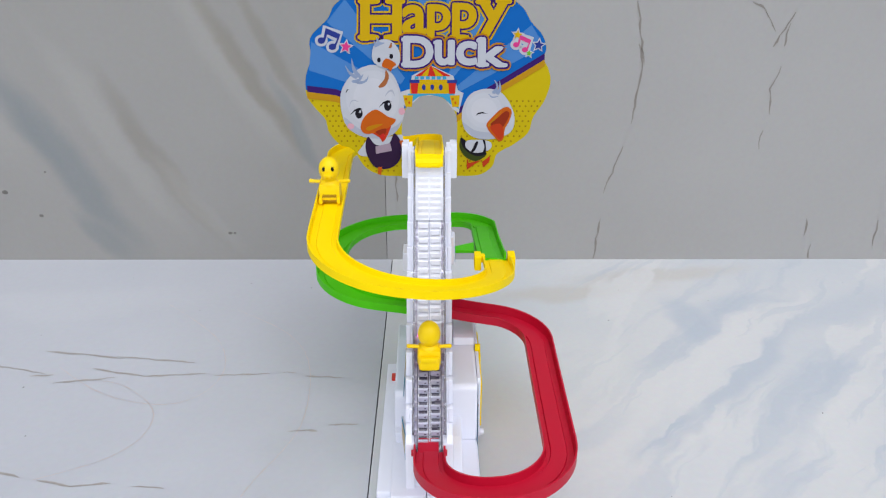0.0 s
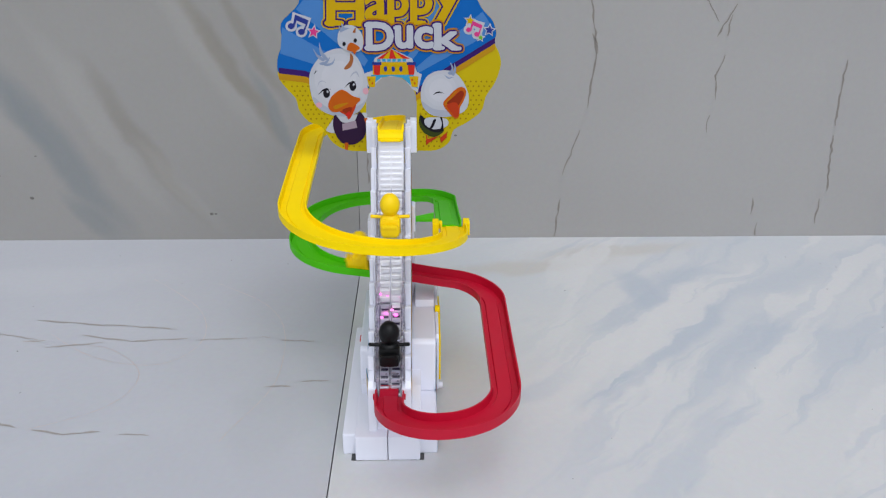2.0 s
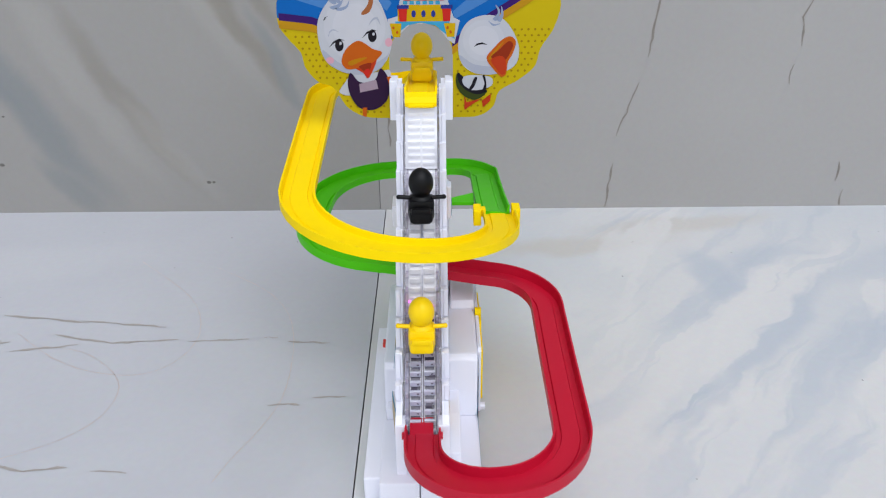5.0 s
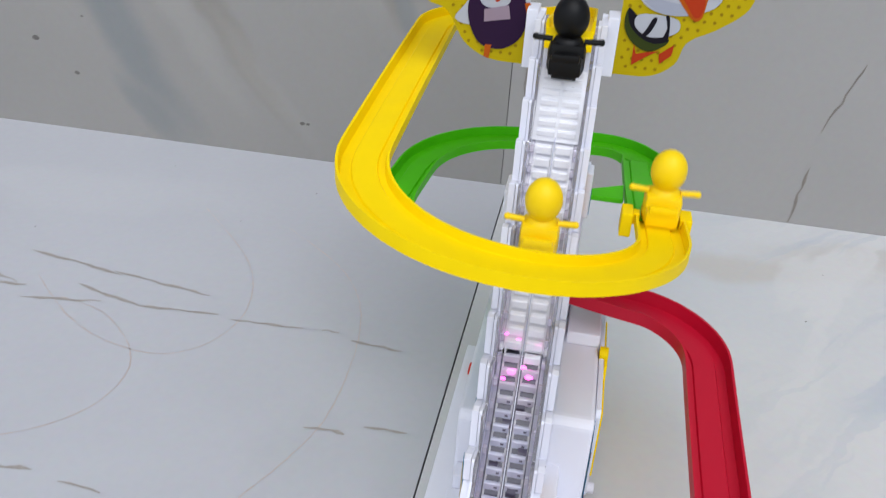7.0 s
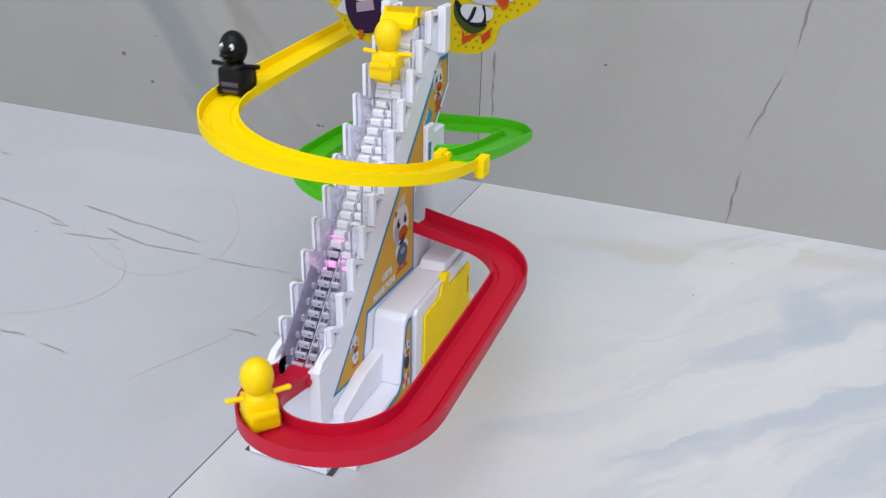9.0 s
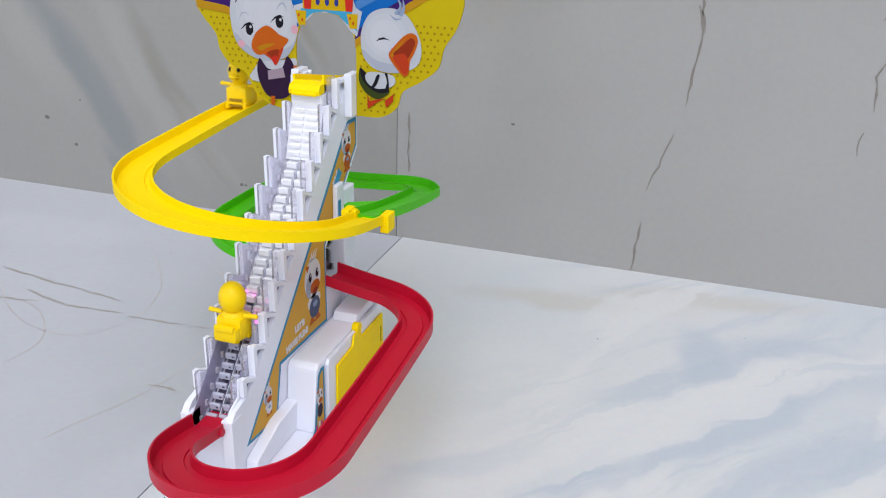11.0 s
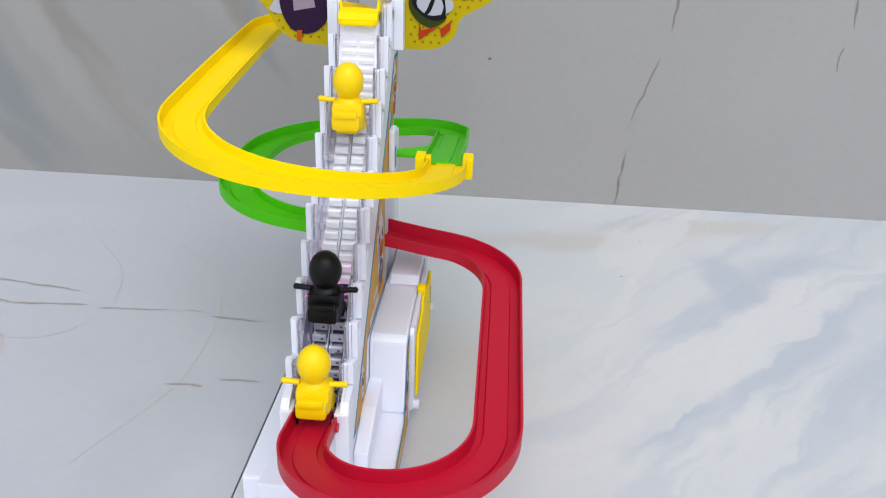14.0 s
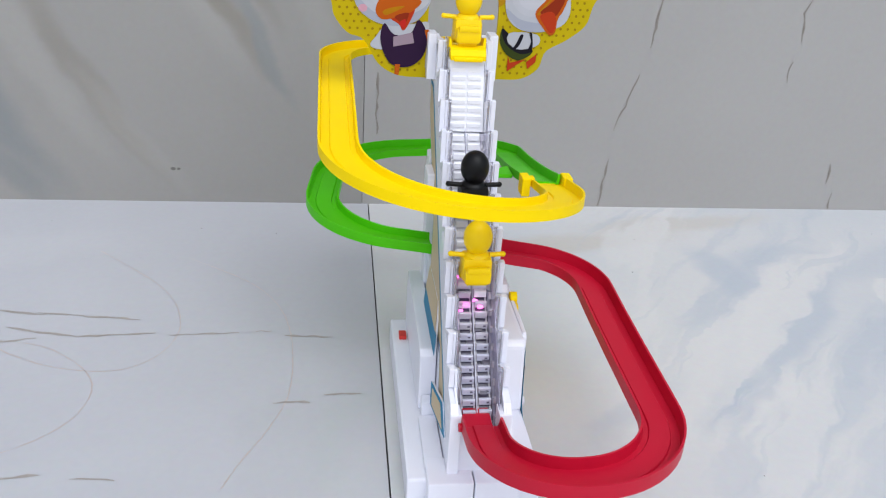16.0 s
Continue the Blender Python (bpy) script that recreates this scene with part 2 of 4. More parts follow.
def part(name, bm, mat, parent, label="", smooth=False):
    return mesh_object(name, bm, mat, parent, label, smooth)


def bevelled(bm, width, segments=2):
    bmesh.ops.bevel(bm, geom=[e for e in bm.edges if e.calc_face_angle(0) > 0.5], offset=width, segments=segments, affect="EDGES", profile=0.6)
    return bm


def box(x0, x1, y0, y1, z0, z1, r=0.0):
    bm = bmesh.new()
    bmesh.ops.create_cube(bm, size=1, matrix=Matrix.Translation(((x0 + x1) / 2, (y0 + y1) / 2, (z0 + z1) / 2)) @ Matrix.Diagonal((x1 - x0, y1 - y0, z1 - z0, 1)))
    return bevelled(bm, r) if r else bm


def prism(outline, axis, a, b, r=0.0, holes=()):
    """A plate with this outline in the plane across the axis, from a to b along it."""
    put = {"x": lambda p, d: (d, p[0], p[1]), "y": lambda p, d: (p[0], d, p[1]), "z": lambda p, d: (p[0], p[1], d)}[axis]
    bm = bmesh.new()
    edges = []
    for ring in (outline, *holes):
        vs = [bm.verts.new(put(p, a)) for p in ring]
        edges += [bm.edges.new((vs[i - 1], vs[i])) for i in range(len(vs))]
    if holes or not r:
        faces = [f for f in bmesh.ops.triangle_fill(bm, edges=edges, use_beauty=True)["geom"] if isinstance(f, bmesh.types.BMFace)]
    else:
        faces = [bm.faces.new(vs)]
    up = bmesh.ops.extrude_face_region(bm, geom=faces)["geom"]
    d = Vector(put((0, 0), b)) - Vector(put((0, 0), a))
    bmesh.ops.translate(bm, verts=[v for v in up if isinstance(v, bmesh.types.BMVert)], vec=d)
    bmesh.ops.recalc_face_normals(bm, faces=bm.faces[:])
    return bevelled(bm, r) if r else bm


def tube(radius, a, b, seg=12):
    bm = bmesh.new()
    a, b = Vector(a), Vector(b)
    m = Matrix.Translation((a + b) / 2) @ (b - a).to_track_quat("Z", "Y").to_matrix().to_4x4()
    bmesh.ops.create_cone(bm, cap_ends=True, segments=seg, radius1=radius, radius2=radius, depth=(b - a).length, matrix=m)
    return bm


def ball(c, r, sub=(20, 14)):
    bm = bmesh.new()
    bmesh.ops.create_uvsphere(bm, u_segments=sub[0], v_segments=sub[1], radius=1, matrix=Matrix.Translation(c) @ Matrix.Diagonal((*r, 1)))
    return bm


def join(*bms):
    out = bmesh.new()
    for b in bms:
        me = bpy.data.meshes.new("joined")
        b.to_mesh(me)
        b.free()
        out.from_mesh(me)
        bpy.data.meshes.remove(me)
    return out


# ---- floor and wall ----
WALL_Y, SEAM = 1.0445, -0.058
floor = tagged(mesh_object("floor", box(-4, 4, -4, 1.3, -0.06, -0.010), GROUT), "polished marble-look floor tiles with thin dark joints", "floor", kind="structure")
wall = tagged(mesh_object("wall_north", box(-4, 4, 1.0585, 1.30, -0.06, 2.6), GROUT), "grey polished stone wall tiles with brown veins", "wall", kind="structure")
TILE, GAP = 0.8, 0.0005
for i in range(-3, 3):
    for j in range(0, 4):
        x0, y1 = SEAM + i * TILE, WALL_Y + 0.004 - j * TILE
        part("tile", box(x0 + GAP, x0 + TILE - GAP, y1 - TILE + GAP, y1 - GAP, -0.010, 0.0, 0.0006), FLOOR_R if (i + j) % 2 == 0 else FLOOR_L, floor)
for i in range(-3, 3):
    for j in range(0, 3):
        x0, z0 = SEAM - 0.007 + i * TILE, -0.004 + j * TILE
        part("tile", box(x0 + GAP / 2, x0 + TILE - GAP / 2, WALL_Y, WALL_Y + 0.0095, z0 + GAP, z0 + TILE - GAP, 0.0006), WALL_R if i % 2 == 0 else WALL_L, wall)


def ribbon(points, width, place, name, mat, parent, jitter, seed):
    """A thin uneven printed vein through a few turning points."""
    rnd = random.Random(seed)
    pts = []
    for a, b in zip(points[:-1], points[1:]):
        a, b = Vector(a), Vector(b)
        n = max(3, int((b - a).length / 0.007))
        for k in range(n):
            side = Vector((-(b - a).y, (b - a).x)).normalized()
            pts.append(a.lerp(b, k / n) + side * rnd.uniform(-jitter, jitter))
    pts.append(Vector(points[-1]))
    bm = bmesh.new()
    rows = []
    for k, p in enumerate(pts):
        d = (pts[min(k + 1, len(pts) - 1)] - pts[max(k - 1, 0)]).normalized()
        side = Vector((-d.y, d.x)) * width * rnd.uniform(0.25, 1.0) * (0.35 if k in (0, len(pts) - 1) else 1)
        rows.append((bm.verts.new(place(p + side)), bm.verts.new(place(p - side))))
    for a, b in zip(rows[:-1], rows[1:]):
        bm.faces.new((a[0], a[1], b[1], b[0]))
    part(name, bm, mat, parent)


VEINS = [0]


def on_floor(p):
    return (p.x, p.y, 0.00025)


def on_floor_low(p):
    return (p.x, p.y, 0.00012)


def on_wall(p):
    return (p.x, WALL_Y - 0.00025, max(p.y, 0.001))


def floor_vein(*pts):
    VEINS[0] += 1
    ribbon(pts, 0.0019, on_floor, "vein", VEIN, floor, 0.0011, VEINS[0])


def floor_line(*pts):
    VEINS[0] += 1
    fine = []
    for k in range(len(pts) - 1):
        p, q, r, s = (Vector(pts[min(max(k + j, 0), len(pts) - 1)]) for j in (-1, 0, 1, 2))
        for u in (0, 0.25, 0.5, 0.75):
            fine.append(0.5 * (2 * q + (r - p) * u + (2 * p - 5 * q + 4 * r - s) * u * u + (3 * q - p - 3 * r + s) * u ** 3))
    ribbon(fine + [Vector(pts[-1])], 0.0006, on_floor_low, "faint_vein", VEIN_SOFT, floor, 0.0003, VEINS[0])


def wall_vein(*pts):
    VEINS[0] += 1
    ribbon(pts, 0.0016, on_wall, "vein", WALL_VEIN, wall, 0.0016, VEINS[0])


floor_vein((-0.535, 0.783), (-0.445, 0.769), (-0.408, 0.757))
floor_vein((-0.423, 0.752), (-0.399, 0.756))
floor_vein((-0.393, 0.740), (-0.333, 0.750))
floor_vein((-0.426, 0.804), (-0.336, 0.788))
floor_vein((-0.345, 0.791), (-0.258, 0.779))
floor_vein((-0.362, 0.767), (-0.302, 0.752), (-0.241, 0.757))
floor_vein((-0.231, 0.754), (-0.174, 0.757))
floor_vein((-0.160, 0.759), (-0.147, 0.759))
floor_vein((-0.136, 0.752), (-0.096, 0.749))
floor_vein((-0.139, 0.656), (-0.126, 0.658), (-0.112, 0.656))
floor_vein((-0.102, 0.666), (-0.074, 0.667))
floor_vein((-0.344, 0.587), (-0.312, 0.580), (-0.279, 0.583))
floor_vein((-0.260, 0.579), (-0.232, 0.576))
floor_vein((-0.389, 0.600), (-0.361, 0.591))
floor_vein((-0.662, 0.893), (-0.612, 0.885))
floor_line((-0.323, 0.914), (-0.267, 0.857), (-0.236, 0.813), (-0.223, 0.763), (-0.232, 0.725), (-0.257, 0.703), (-0.299, 0.705), (-0.346, 0.727), (-0.399, 0.771))
floor_line((-0.237, 0.899), (-0.176, 0.850), (-0.143, 0.800), (-0.129, 0.738), (-0.128, 0.669), (-0.140, 0.626), (-0.156, 0.590), (-0.165, 0.565))
wall_vein((0.251, 0.291), (0.258, 0.266), (0.250, 0.190))
wall_vein((0.242, 0.161), (0.222, 0.095))
wall_vein((0.220, 0.060), (0.215, -0.005))
wall_vein((0.431, 0.263), (0.421, 0.235), (0.425, 0.202))
wall_vein((0.419, 0.181), (0.419, 0.157))
wall_vein((0.596, 0.257), (0.598, 0.165))
wall_vein((0.597, 0.152), (0.604, 0.070))
wall_vein((0.499, 0.060), (0.499, 0.034))
wall_vein((0.510, 0.022), (0.511, -0.004))
wall_vein((0.595, 0.058), (0.596, 0.020))
wall_vein((0.383, 0.342), (0.400, 0.333), (0.416, 0.306))
wall_vein((0.416, 0.287), (0.437, 0.329))
wall_vein((0.433, 0.316), (0.430, 0.288))
wall_vein((0.245, 0.342), (0.259, 0.264))
wall_vein((-0.049, 0.154), (-0.051, 0.123), (-0.050, 0.084))
floor_line((-0.365, 0.748), (-0.323, 0.737), (-0.286, 0.706), (-0.271, 0.675), (-0.277, 0.639), (-0.303, 0.611), (-0.348, 0.588))

for x, z, r in ((-0.274, 0.039, 0.0028), (-0.268, 0.039, 0.002), (-0.521, 0.064, 0.003), (-0.562, 0.097, 0.004), (0.071, 0.153, 0.002), (-0.505, 0.125, 0.0016)):
    part("speck", ball((x, WALL_Y, z), (r, 0.0003, r * 0.7), (8, 6)), SPOT, wall)
rnd = random.Random(5)
for k in range(26):
    x, y, r = rnd.uniform(-0.45, 0.6), rnd.uniform(0.5, 1.0), rnd.uniform(0.0004, 0.001)
    if abs(x) > 0.13:
        part("speck", ball((x, y, 0), (r, r * 1.3, 0.0002), (6, 4)), SPOT, floor)

# ---- the paths of the slide ----
def fillet(corners, radii, n=14):
    c = [np.array(p, float) for p in corners]
    out = [c[0]]
    for i in range(1, len(c) - 1):
        u, v = c[i - 1] - c[i], c[i + 1] - c[i]
        u, v = u / np.linalg.norm(u), v / np.linalg.norm(v)
        ang, r = np.arccos(np.clip(u @ v, -1, 1)), radii[i - 1]
        mid = c[i] + (u + v) / np.linalg.norm(u + v) * r / np.sin(ang / 2)
        s, e = c[i] + u * r / np.tan(ang / 2) - mid, c[i] + v * r / np.tan(ang / 2) - mid
        a0, da = np.arctan2(s[1], s[0]), np.arctan2(s[0] * e[1] - s[1] * e[0], s @ e)
        out += [mid + r * np.array([np.cos(a0 + da * k / n), np.sin(a0 + da * k / n)]) for k in range(n + 1)]
    return np.array(out + [c[-1]])


def rim(corners, radii, z0, z1, q, q3, steps):
    """The outer rim of a track: rounded in plan, falling along its length."""
    p = fillet(corners, radii)
    run = np.r_[0, np.cumsum(np.linalg.norm(np.diff(p, axis=0), axis=1))]
    s = np.linspace(0, 1, steps)
    z = z0 + (z1 - z0) * s + q * 4 * s * (1 - s) + q3 * 10 * s * (1 - s) * (1 - 2 * s)
    return np.stack([np.interp(s * run[-1], run, p[:, 0]), np.interp(s * run[-1], run, p[:, 1]), z], 1)


def sideways(p, d):
    """The path moved to the right of its way by d."""
    t = np.gradient(p[:, :2], axis=0)
    t /= np.linalg.norm(t, axis=1)[:, None]
    out = p.copy()
    out[:, 0] += t[:, 1] * d
    out[:, 1] -= t[:, 0] * d
    return out


HALF = 0.0125
yellow_main = rim([(-0.03, 0.8580), (-0.1088, 0.8580), (-0.1037, 0.5533), (0.0658, 0.5533), (0.0658, 0.684)], [0.0450, 0.0800, 0.0885], 0.2276, 0.1710, 0.0124, -0.0012, 110)
yellow_start = rim([(0.0065, 0.705), (0.0065, 0.8580), (-0.03, 0.8580)], [0.034], 0.2610, 0.2276, 0, 0, 40)
yellow_rim = np.vstack([yellow_start[:-1], yellow_main])
green_rim = rim([(0.0618, 0.678), (0.0615, 0.8152), (0.0418, 0.8545), (-0.1063, 0.8623), (-0.1237, 0.6866), (-0.024, 0.6866)], [0.0120, 0.0505, 0.0735, 0.0644], 0.1742, 0.1152, -0.0069, -0.0051, 130)
red_rim = rim([(0.012, 0.7103), (0.1053, 0.7103), (0.1052, 0.4611), (-0.0182, 0.4611), (-0.0182, 0.5455)], [0.0490, 0.0597, 0.0605], 0.1137, 0.0685, 0.0005, -0.0058, 130)


def channel(path, inward, depth):
    """A trough swept along its outer rim; inward is +1 where the inside lies to the right of the way."""
    bed = depth - 0.0021
    prof = [(0, 0), (0, -depth), (0.025, -depth), (0.025, -0.0012), (0.0237, -0.0012), (0.0230, -bed - 0.0009), (0.0200, -bed - 0.0010), (0.0193, -bed), (0.0078, -bed), (0.0071, -bed - 0.0010), (0.0022, -bed - 0.0009), (0.0013, 0)]
    bm = bmesh.new()
    rows = []
    tang = np.gradient(path[:, :2], axis=0)
    tang /= np.linalg.norm(tang, axis=1)[:, None]
    for (x, y, z), (tx, ty) in zip(path, tang):
        rows.append([bm.verts.new((x + ty * inward * n, y - tx * inward * n, z + h)) for n, h in prof])
    k = len(prof)
    for a, b in zip(rows[:-1], rows[1:]):
        for i in range(k):
            bm.faces.new((a[i], a[(i + 1) % k], b[(i + 1) % k], b[i]))
    bm.faces.new(rows[0])
    bm.faces.new(rows[-1][::-1])
    return bm


# ---- the toy ----
CX = -0.006
toy = tagged(new("slide_toy"), "white plastic duck slide toy with stair tower and three coloured tracks", "toy")
LEFT, RIGHT = CX - 0.0185, CX + 0.0185

base = part("base", box(-0.049, 0.0362, 0.5445, 0.742, 0.0, 0.0215, 0.0018), WHITE, toy, "white plastic base plate")
part("front_foot", join(box(-0.037, -0.0085, 0.5345, 0.56, 0.0005, 0.0255, 0.0012), box(-0.0079, 0.0205, 0.5345, 0.56, 0.0005, 0.0255, 0.0012)), WHITE, toy)
for x in (-0.035, 0.018):
    part("rubber_foot", box(x - 0.006, x + 0.006, 0.5352, 0.545, 0.0, 0.0006, 0.0004), RUBBER, toy)

# side housings: a low step in front, a taller block behind, sloping slightly
right_block = part("motor_housing", prism([(0.6125, 0.0215), (0.6195, 0.0700), (0.6235, 0.0735), (0.737, 0.0735), (0.739, 0.0215)], "x", RIGHT + 0.0002, 0.0360, 0.0022), WHITE, toy)
part("housing_step", prism([(0.556, 0.0215), (0.558, 0.032), (0.590, 0.043), (0.6170, 0.045), (0.6135, 0.0216)], "x", RIGHT + 0.0002, 0.0215, 0.0012), WHITE, toy)
part("housing_back", prism([(0.6885, 0.0737), (0.6920, 0.0800), (0.739, 0.0830), (0.741, 0.0737)], "x", RIGHT + 0.0034, 0.0358, 0.0012), WHITE, toy)
part("motor_housing", prism([(0.6165, 0.0217), (0.6195, 0.0625), (0.6235, 0.0665), (0.737, 0.0700), (0.739, 0.0217)], "x", -0.0366, LEFT - 0.0006, 0.0018), WHITE, toy)
part("housing_step", box(-0.0350, LEFT - 0.0006, 0.6060, 0.6160, 0.0217, 0.0345, 0.0010), WHITE, toy)
part("base_step", box(-0.0374, LEFT - 0.0006, 0.552, 0.6055, 0.0217, 0.0248, 0.0008), WHITE, toy)
part("switch_knob", box(-0.0436, -0.0378, 0.7085, 0.7180, 0.0216, 0.0250, 0.0008), SWITCH, toy, "red slide switch")

# battery cover
cover_frame = part("battery_frame", prism([(0.6305, 0.012), (0.6315, 0.0690), (0.634, 0.0725), (0.737, 0.0730), (0.737, 0.012)], "x", 0.0362, 0.0392, 0.0008), WHITE, toy)
cover = part("battery_cover", prism([(0.6420, 0.016), (0.6430, 0.0625), (0.6710, 0.0640), (0.674, 0.0720), (0.686, 0.0720), (0.689, 0.0640), (0.732, 0.0640), (0.734, 0.016)], "x", 0.0394, 0.0412, 0.0006), YELLOW, toy, "yellow battery cover")
part("cover_latch", join(tube(0.0042, (0.0362, 0.684, 0.0735), (0.0412, 0.684, 0.0735), 18)), YELLOW, cover)
part("finger_slot", box(0.04125, 0.0415, 0.7265, 0.7280, 0.0400, 0.0540), INK["dot"], cover)
part("axle_pin", tube(0.0032, (0.0362, 0.6345, 0.0145), (0.0430, 0.6345, 0.0145), 14), WHITE, toy)
part("axle_pin", tube(0.0030, (0.0362, 0.7345, 0.0320), (0.0430, 0.7345, 0.0320), 14), WHITE, toy)

# tower walls with their sawtooth fronts, and clear stepped guards inside them
STEP_Y, STEP_Z, RISE, GO = 0.5612, 0.0905, 0.0166, 0.01525
GUARD_Y, GUARD_Z = 0.5556, 0.0932
RACK_Y, RACK_Z, RACK_RISE, RACK_GO = 0.5535, 0.0940, 0.0164, 0.0150
WALL = 0.0046


def tower_web(x0, x1):
    """The thin inner web of a tower side, toothed in front and pierced under each tooth."""
    front = [(0.5455, 0.0218), (0.5455, 0.0690), (0.5500, 0.0735), (0.5600, 0.0780)]
    for k in range(11):
        y, z = STEP_Y + GO * k, STEP_Z + RISE * k
        front += [(y, z - 0.0010), (y + 0.0010, z), (y + 0.0040, z - 0.0010), (min(y + GO, 0.742), z - (0.0060 if k < 10 else 0.0010))]
    back = [(0.742, 0.2240), (0.7490, 0.2240), (0.7490, 0.1975), (0.6875, 0.1340), (0.6875, 0.0218)]
    holes = [[(STEP_Y + GO * k + a, STEP_Z + RISE * k + b) for a, b in ((0.0056, -0.0062), (0.0165, -0.0106), (0.0060, -0.0152))] for k in range(10)]
    return prism(front + back, "x", x0, x1, 0, holes)


def tower_panel(x0, x1):
    """The flush outer panel below the slant of the teeth."""
    return prism([(0.5455, 0.0218), (0.5455, 0.0690), (0.5500, 0.0735), (0.5680, 0.0775), (STEP_Y + 0.0225, STEP_Z), (STEP_Y + 0.0225 + GO * 9.4, STEP_Z + RISE * 9.4), (0.7420, 0.2560), (0.7420, 0.2240), (0.7490, 0.2240), (0.7490, 0.1975), (0.6875, 0.1340), (0.6875, 0.0218)], "x", x0, x1)


def stair_guard(x0, x1):
    """A clear plate whose top climbs in rounded teeth beside the treads."""
    front = [(GUARD_Y, 0.0640)]
    for k in range(11):
        y, z = GUARD_Y + 0.0153 * k, GUARD_Z + 0.0165 * k
        front += [(y, z - 0.0016), (y + 0.0005, z - 0.0005), (y + 0.0016, z)]
        front += [(y + 0.0045, z - 0.0006), (y + 0.0143, z - 0.0055), (y + 0.0152, z - 0.0046)] if k < 10 else [(y + 0.0110, z), (y + 0.0122, z - 0.0012)]
    return prism(front + [(0.7200, 0.2300), (0.5790, 0.0755), (0.5720, 0.0640)], "x", x0, x1)


part("tower_web", tower_web(LEFT + WALL - 0.0014, LEFT + WALL), WHITE, toy)
part("tower_web", tower_web(RIGHT - WALL, RIGHT - WALL + 0.0014), WHITE, toy)
part("tower_wall", tower_panel(LEFT, LEFT + WALL - 0.0015), WHITE, toy)
part("tower_wall", tower_panel(RIGHT - WALL + 0.0015, RIGHT), WHITE, toy)
for x in (LEFT + WALL + 0.0002, RIGHT - WALL - 0.0017):
    guard = part("stair_guard", stair_guard(x, x + 0.0015), GUARD, toy, "clear stepped plastic guard")
    guard.visible_shadow = False
part("tower_foot", box(LEFT - 0.0004, LEFT + 0.0068, 0.5440, 0.5565, 0.0218, 0.0690, 0.0008), WHITE, toy)
part("tower_foot", box(RIGHT - 0.0075, RIGHT + 0.0006, 0.5440, 0.5565, 0.0218, 0.0690, 0.0008), WHITE, toy)
part("stair_front", box(LEFT + 0.0070, RIGHT - 0.0077, 0.5470, 0.5500, 0.0218, 0.0545), WHITE, toy)
part("tower_back", prism([(0.6862, 0.148), (0.7425, 0.2075), (0.7425, 0.245), (0.7455, 0.245), (0.7455, 0.205), (0.6892, 0.1465)], "x", LEFT + WALL + 0.0002, RIGHT - WALL - 0.0002), WHITE, toy)
part("spine", box(LEFT - 0.002, RIGHT + 0.003, 0.7165, 0.736, 0.0218, 0.172, 0.0015), WHITE, toy)
part("tube_roof", box(LEFT + 0.0005, RIGHT - 0.0005, 0.6865, 0.716, 0.163, 0.170, 0.001), WHITE, toy)
part("tube_floor", box(LEFT + 0.0005, RIGHT - 0.0005, 0.6865, 0.716, 0.0218, 0.1005, 0.001), WHITE, toy)
for s, x in ((-1, LEFT), (1, RIGHT)):
    part("board_clip", box(x + min(0, s * 0.0062), x + max(0, s * 0.0062), 0.7255, 0.742, 0.2265, 0.2585, 0.0008), WHITE, toy)
clip = part("track_clip", box(RIGHT + 0.0006, RIGHT + 0.0045, 0.700, 0.713, 0.152, 0.180, 0.0012), WHITE, toy, "white clip with light blue face")
part("clip_face", box(RIGHT + 0.0047, RIGHT + 0.0049, 0.7015, 0.7060, 0.154, 0.168), INK["edge"], clip)
part("track_clip", box(LEFT - 0.0055, LEFT - 0.0002, 0.690, 0.712, 0.150, 0.168, 0.0012), WHITE, toy)

for s, x in ((-1, LEFT), (1, RIGHT)):
    x0, x1 = sorted((x + s * 0.0003, x - s * (WALL - 0.0016)))
    for k in range(11):
        y, z = STEP_Y + GO * k, STEP_Z + RISE * k
        back = min(y + 0.0240, 0.7419)
        fall = (back - y - 0.0036) * 0.42 if k < 10 else 0.0
        part("tooth_ledge", prism([(y + 0.0036, z - 0.0010), (back, z - 0.0010 - fall), (back, z - 0.0038 - fall), (y + 0.0036, z - 0.0038)], "x", x0, x1), WHITE, toy)
        part("tooth_post", box(x0, x1, y - 0.0003, y + 0.0040, z - RISE - (0.0050 if k else -0.0040), z + 0.0003, 0.0003), WHITE, toy)

# stair well: inner clear side rails, moving clear treads, dark gearing and coloured-in shade
def slanted(x0, x1, lift, thick, k0, k1):
    a = (RACK_Y + RACK_GO * k0 + 0.012, RACK_Z + RACK_RISE * k0 + lift)
    b = (RACK_Y + RACK_GO * k1 + 0.012, RACK_Z + RACK_RISE * k1 + lift)
    n = Vector((RACK_RISE, -RACK_GO)).normalized() * thick
    return prism([a, b, (b[0] + n.x, b[1] + n.y), (a[0] + n.x, a[1] + n.y)], "x", x0, x1)


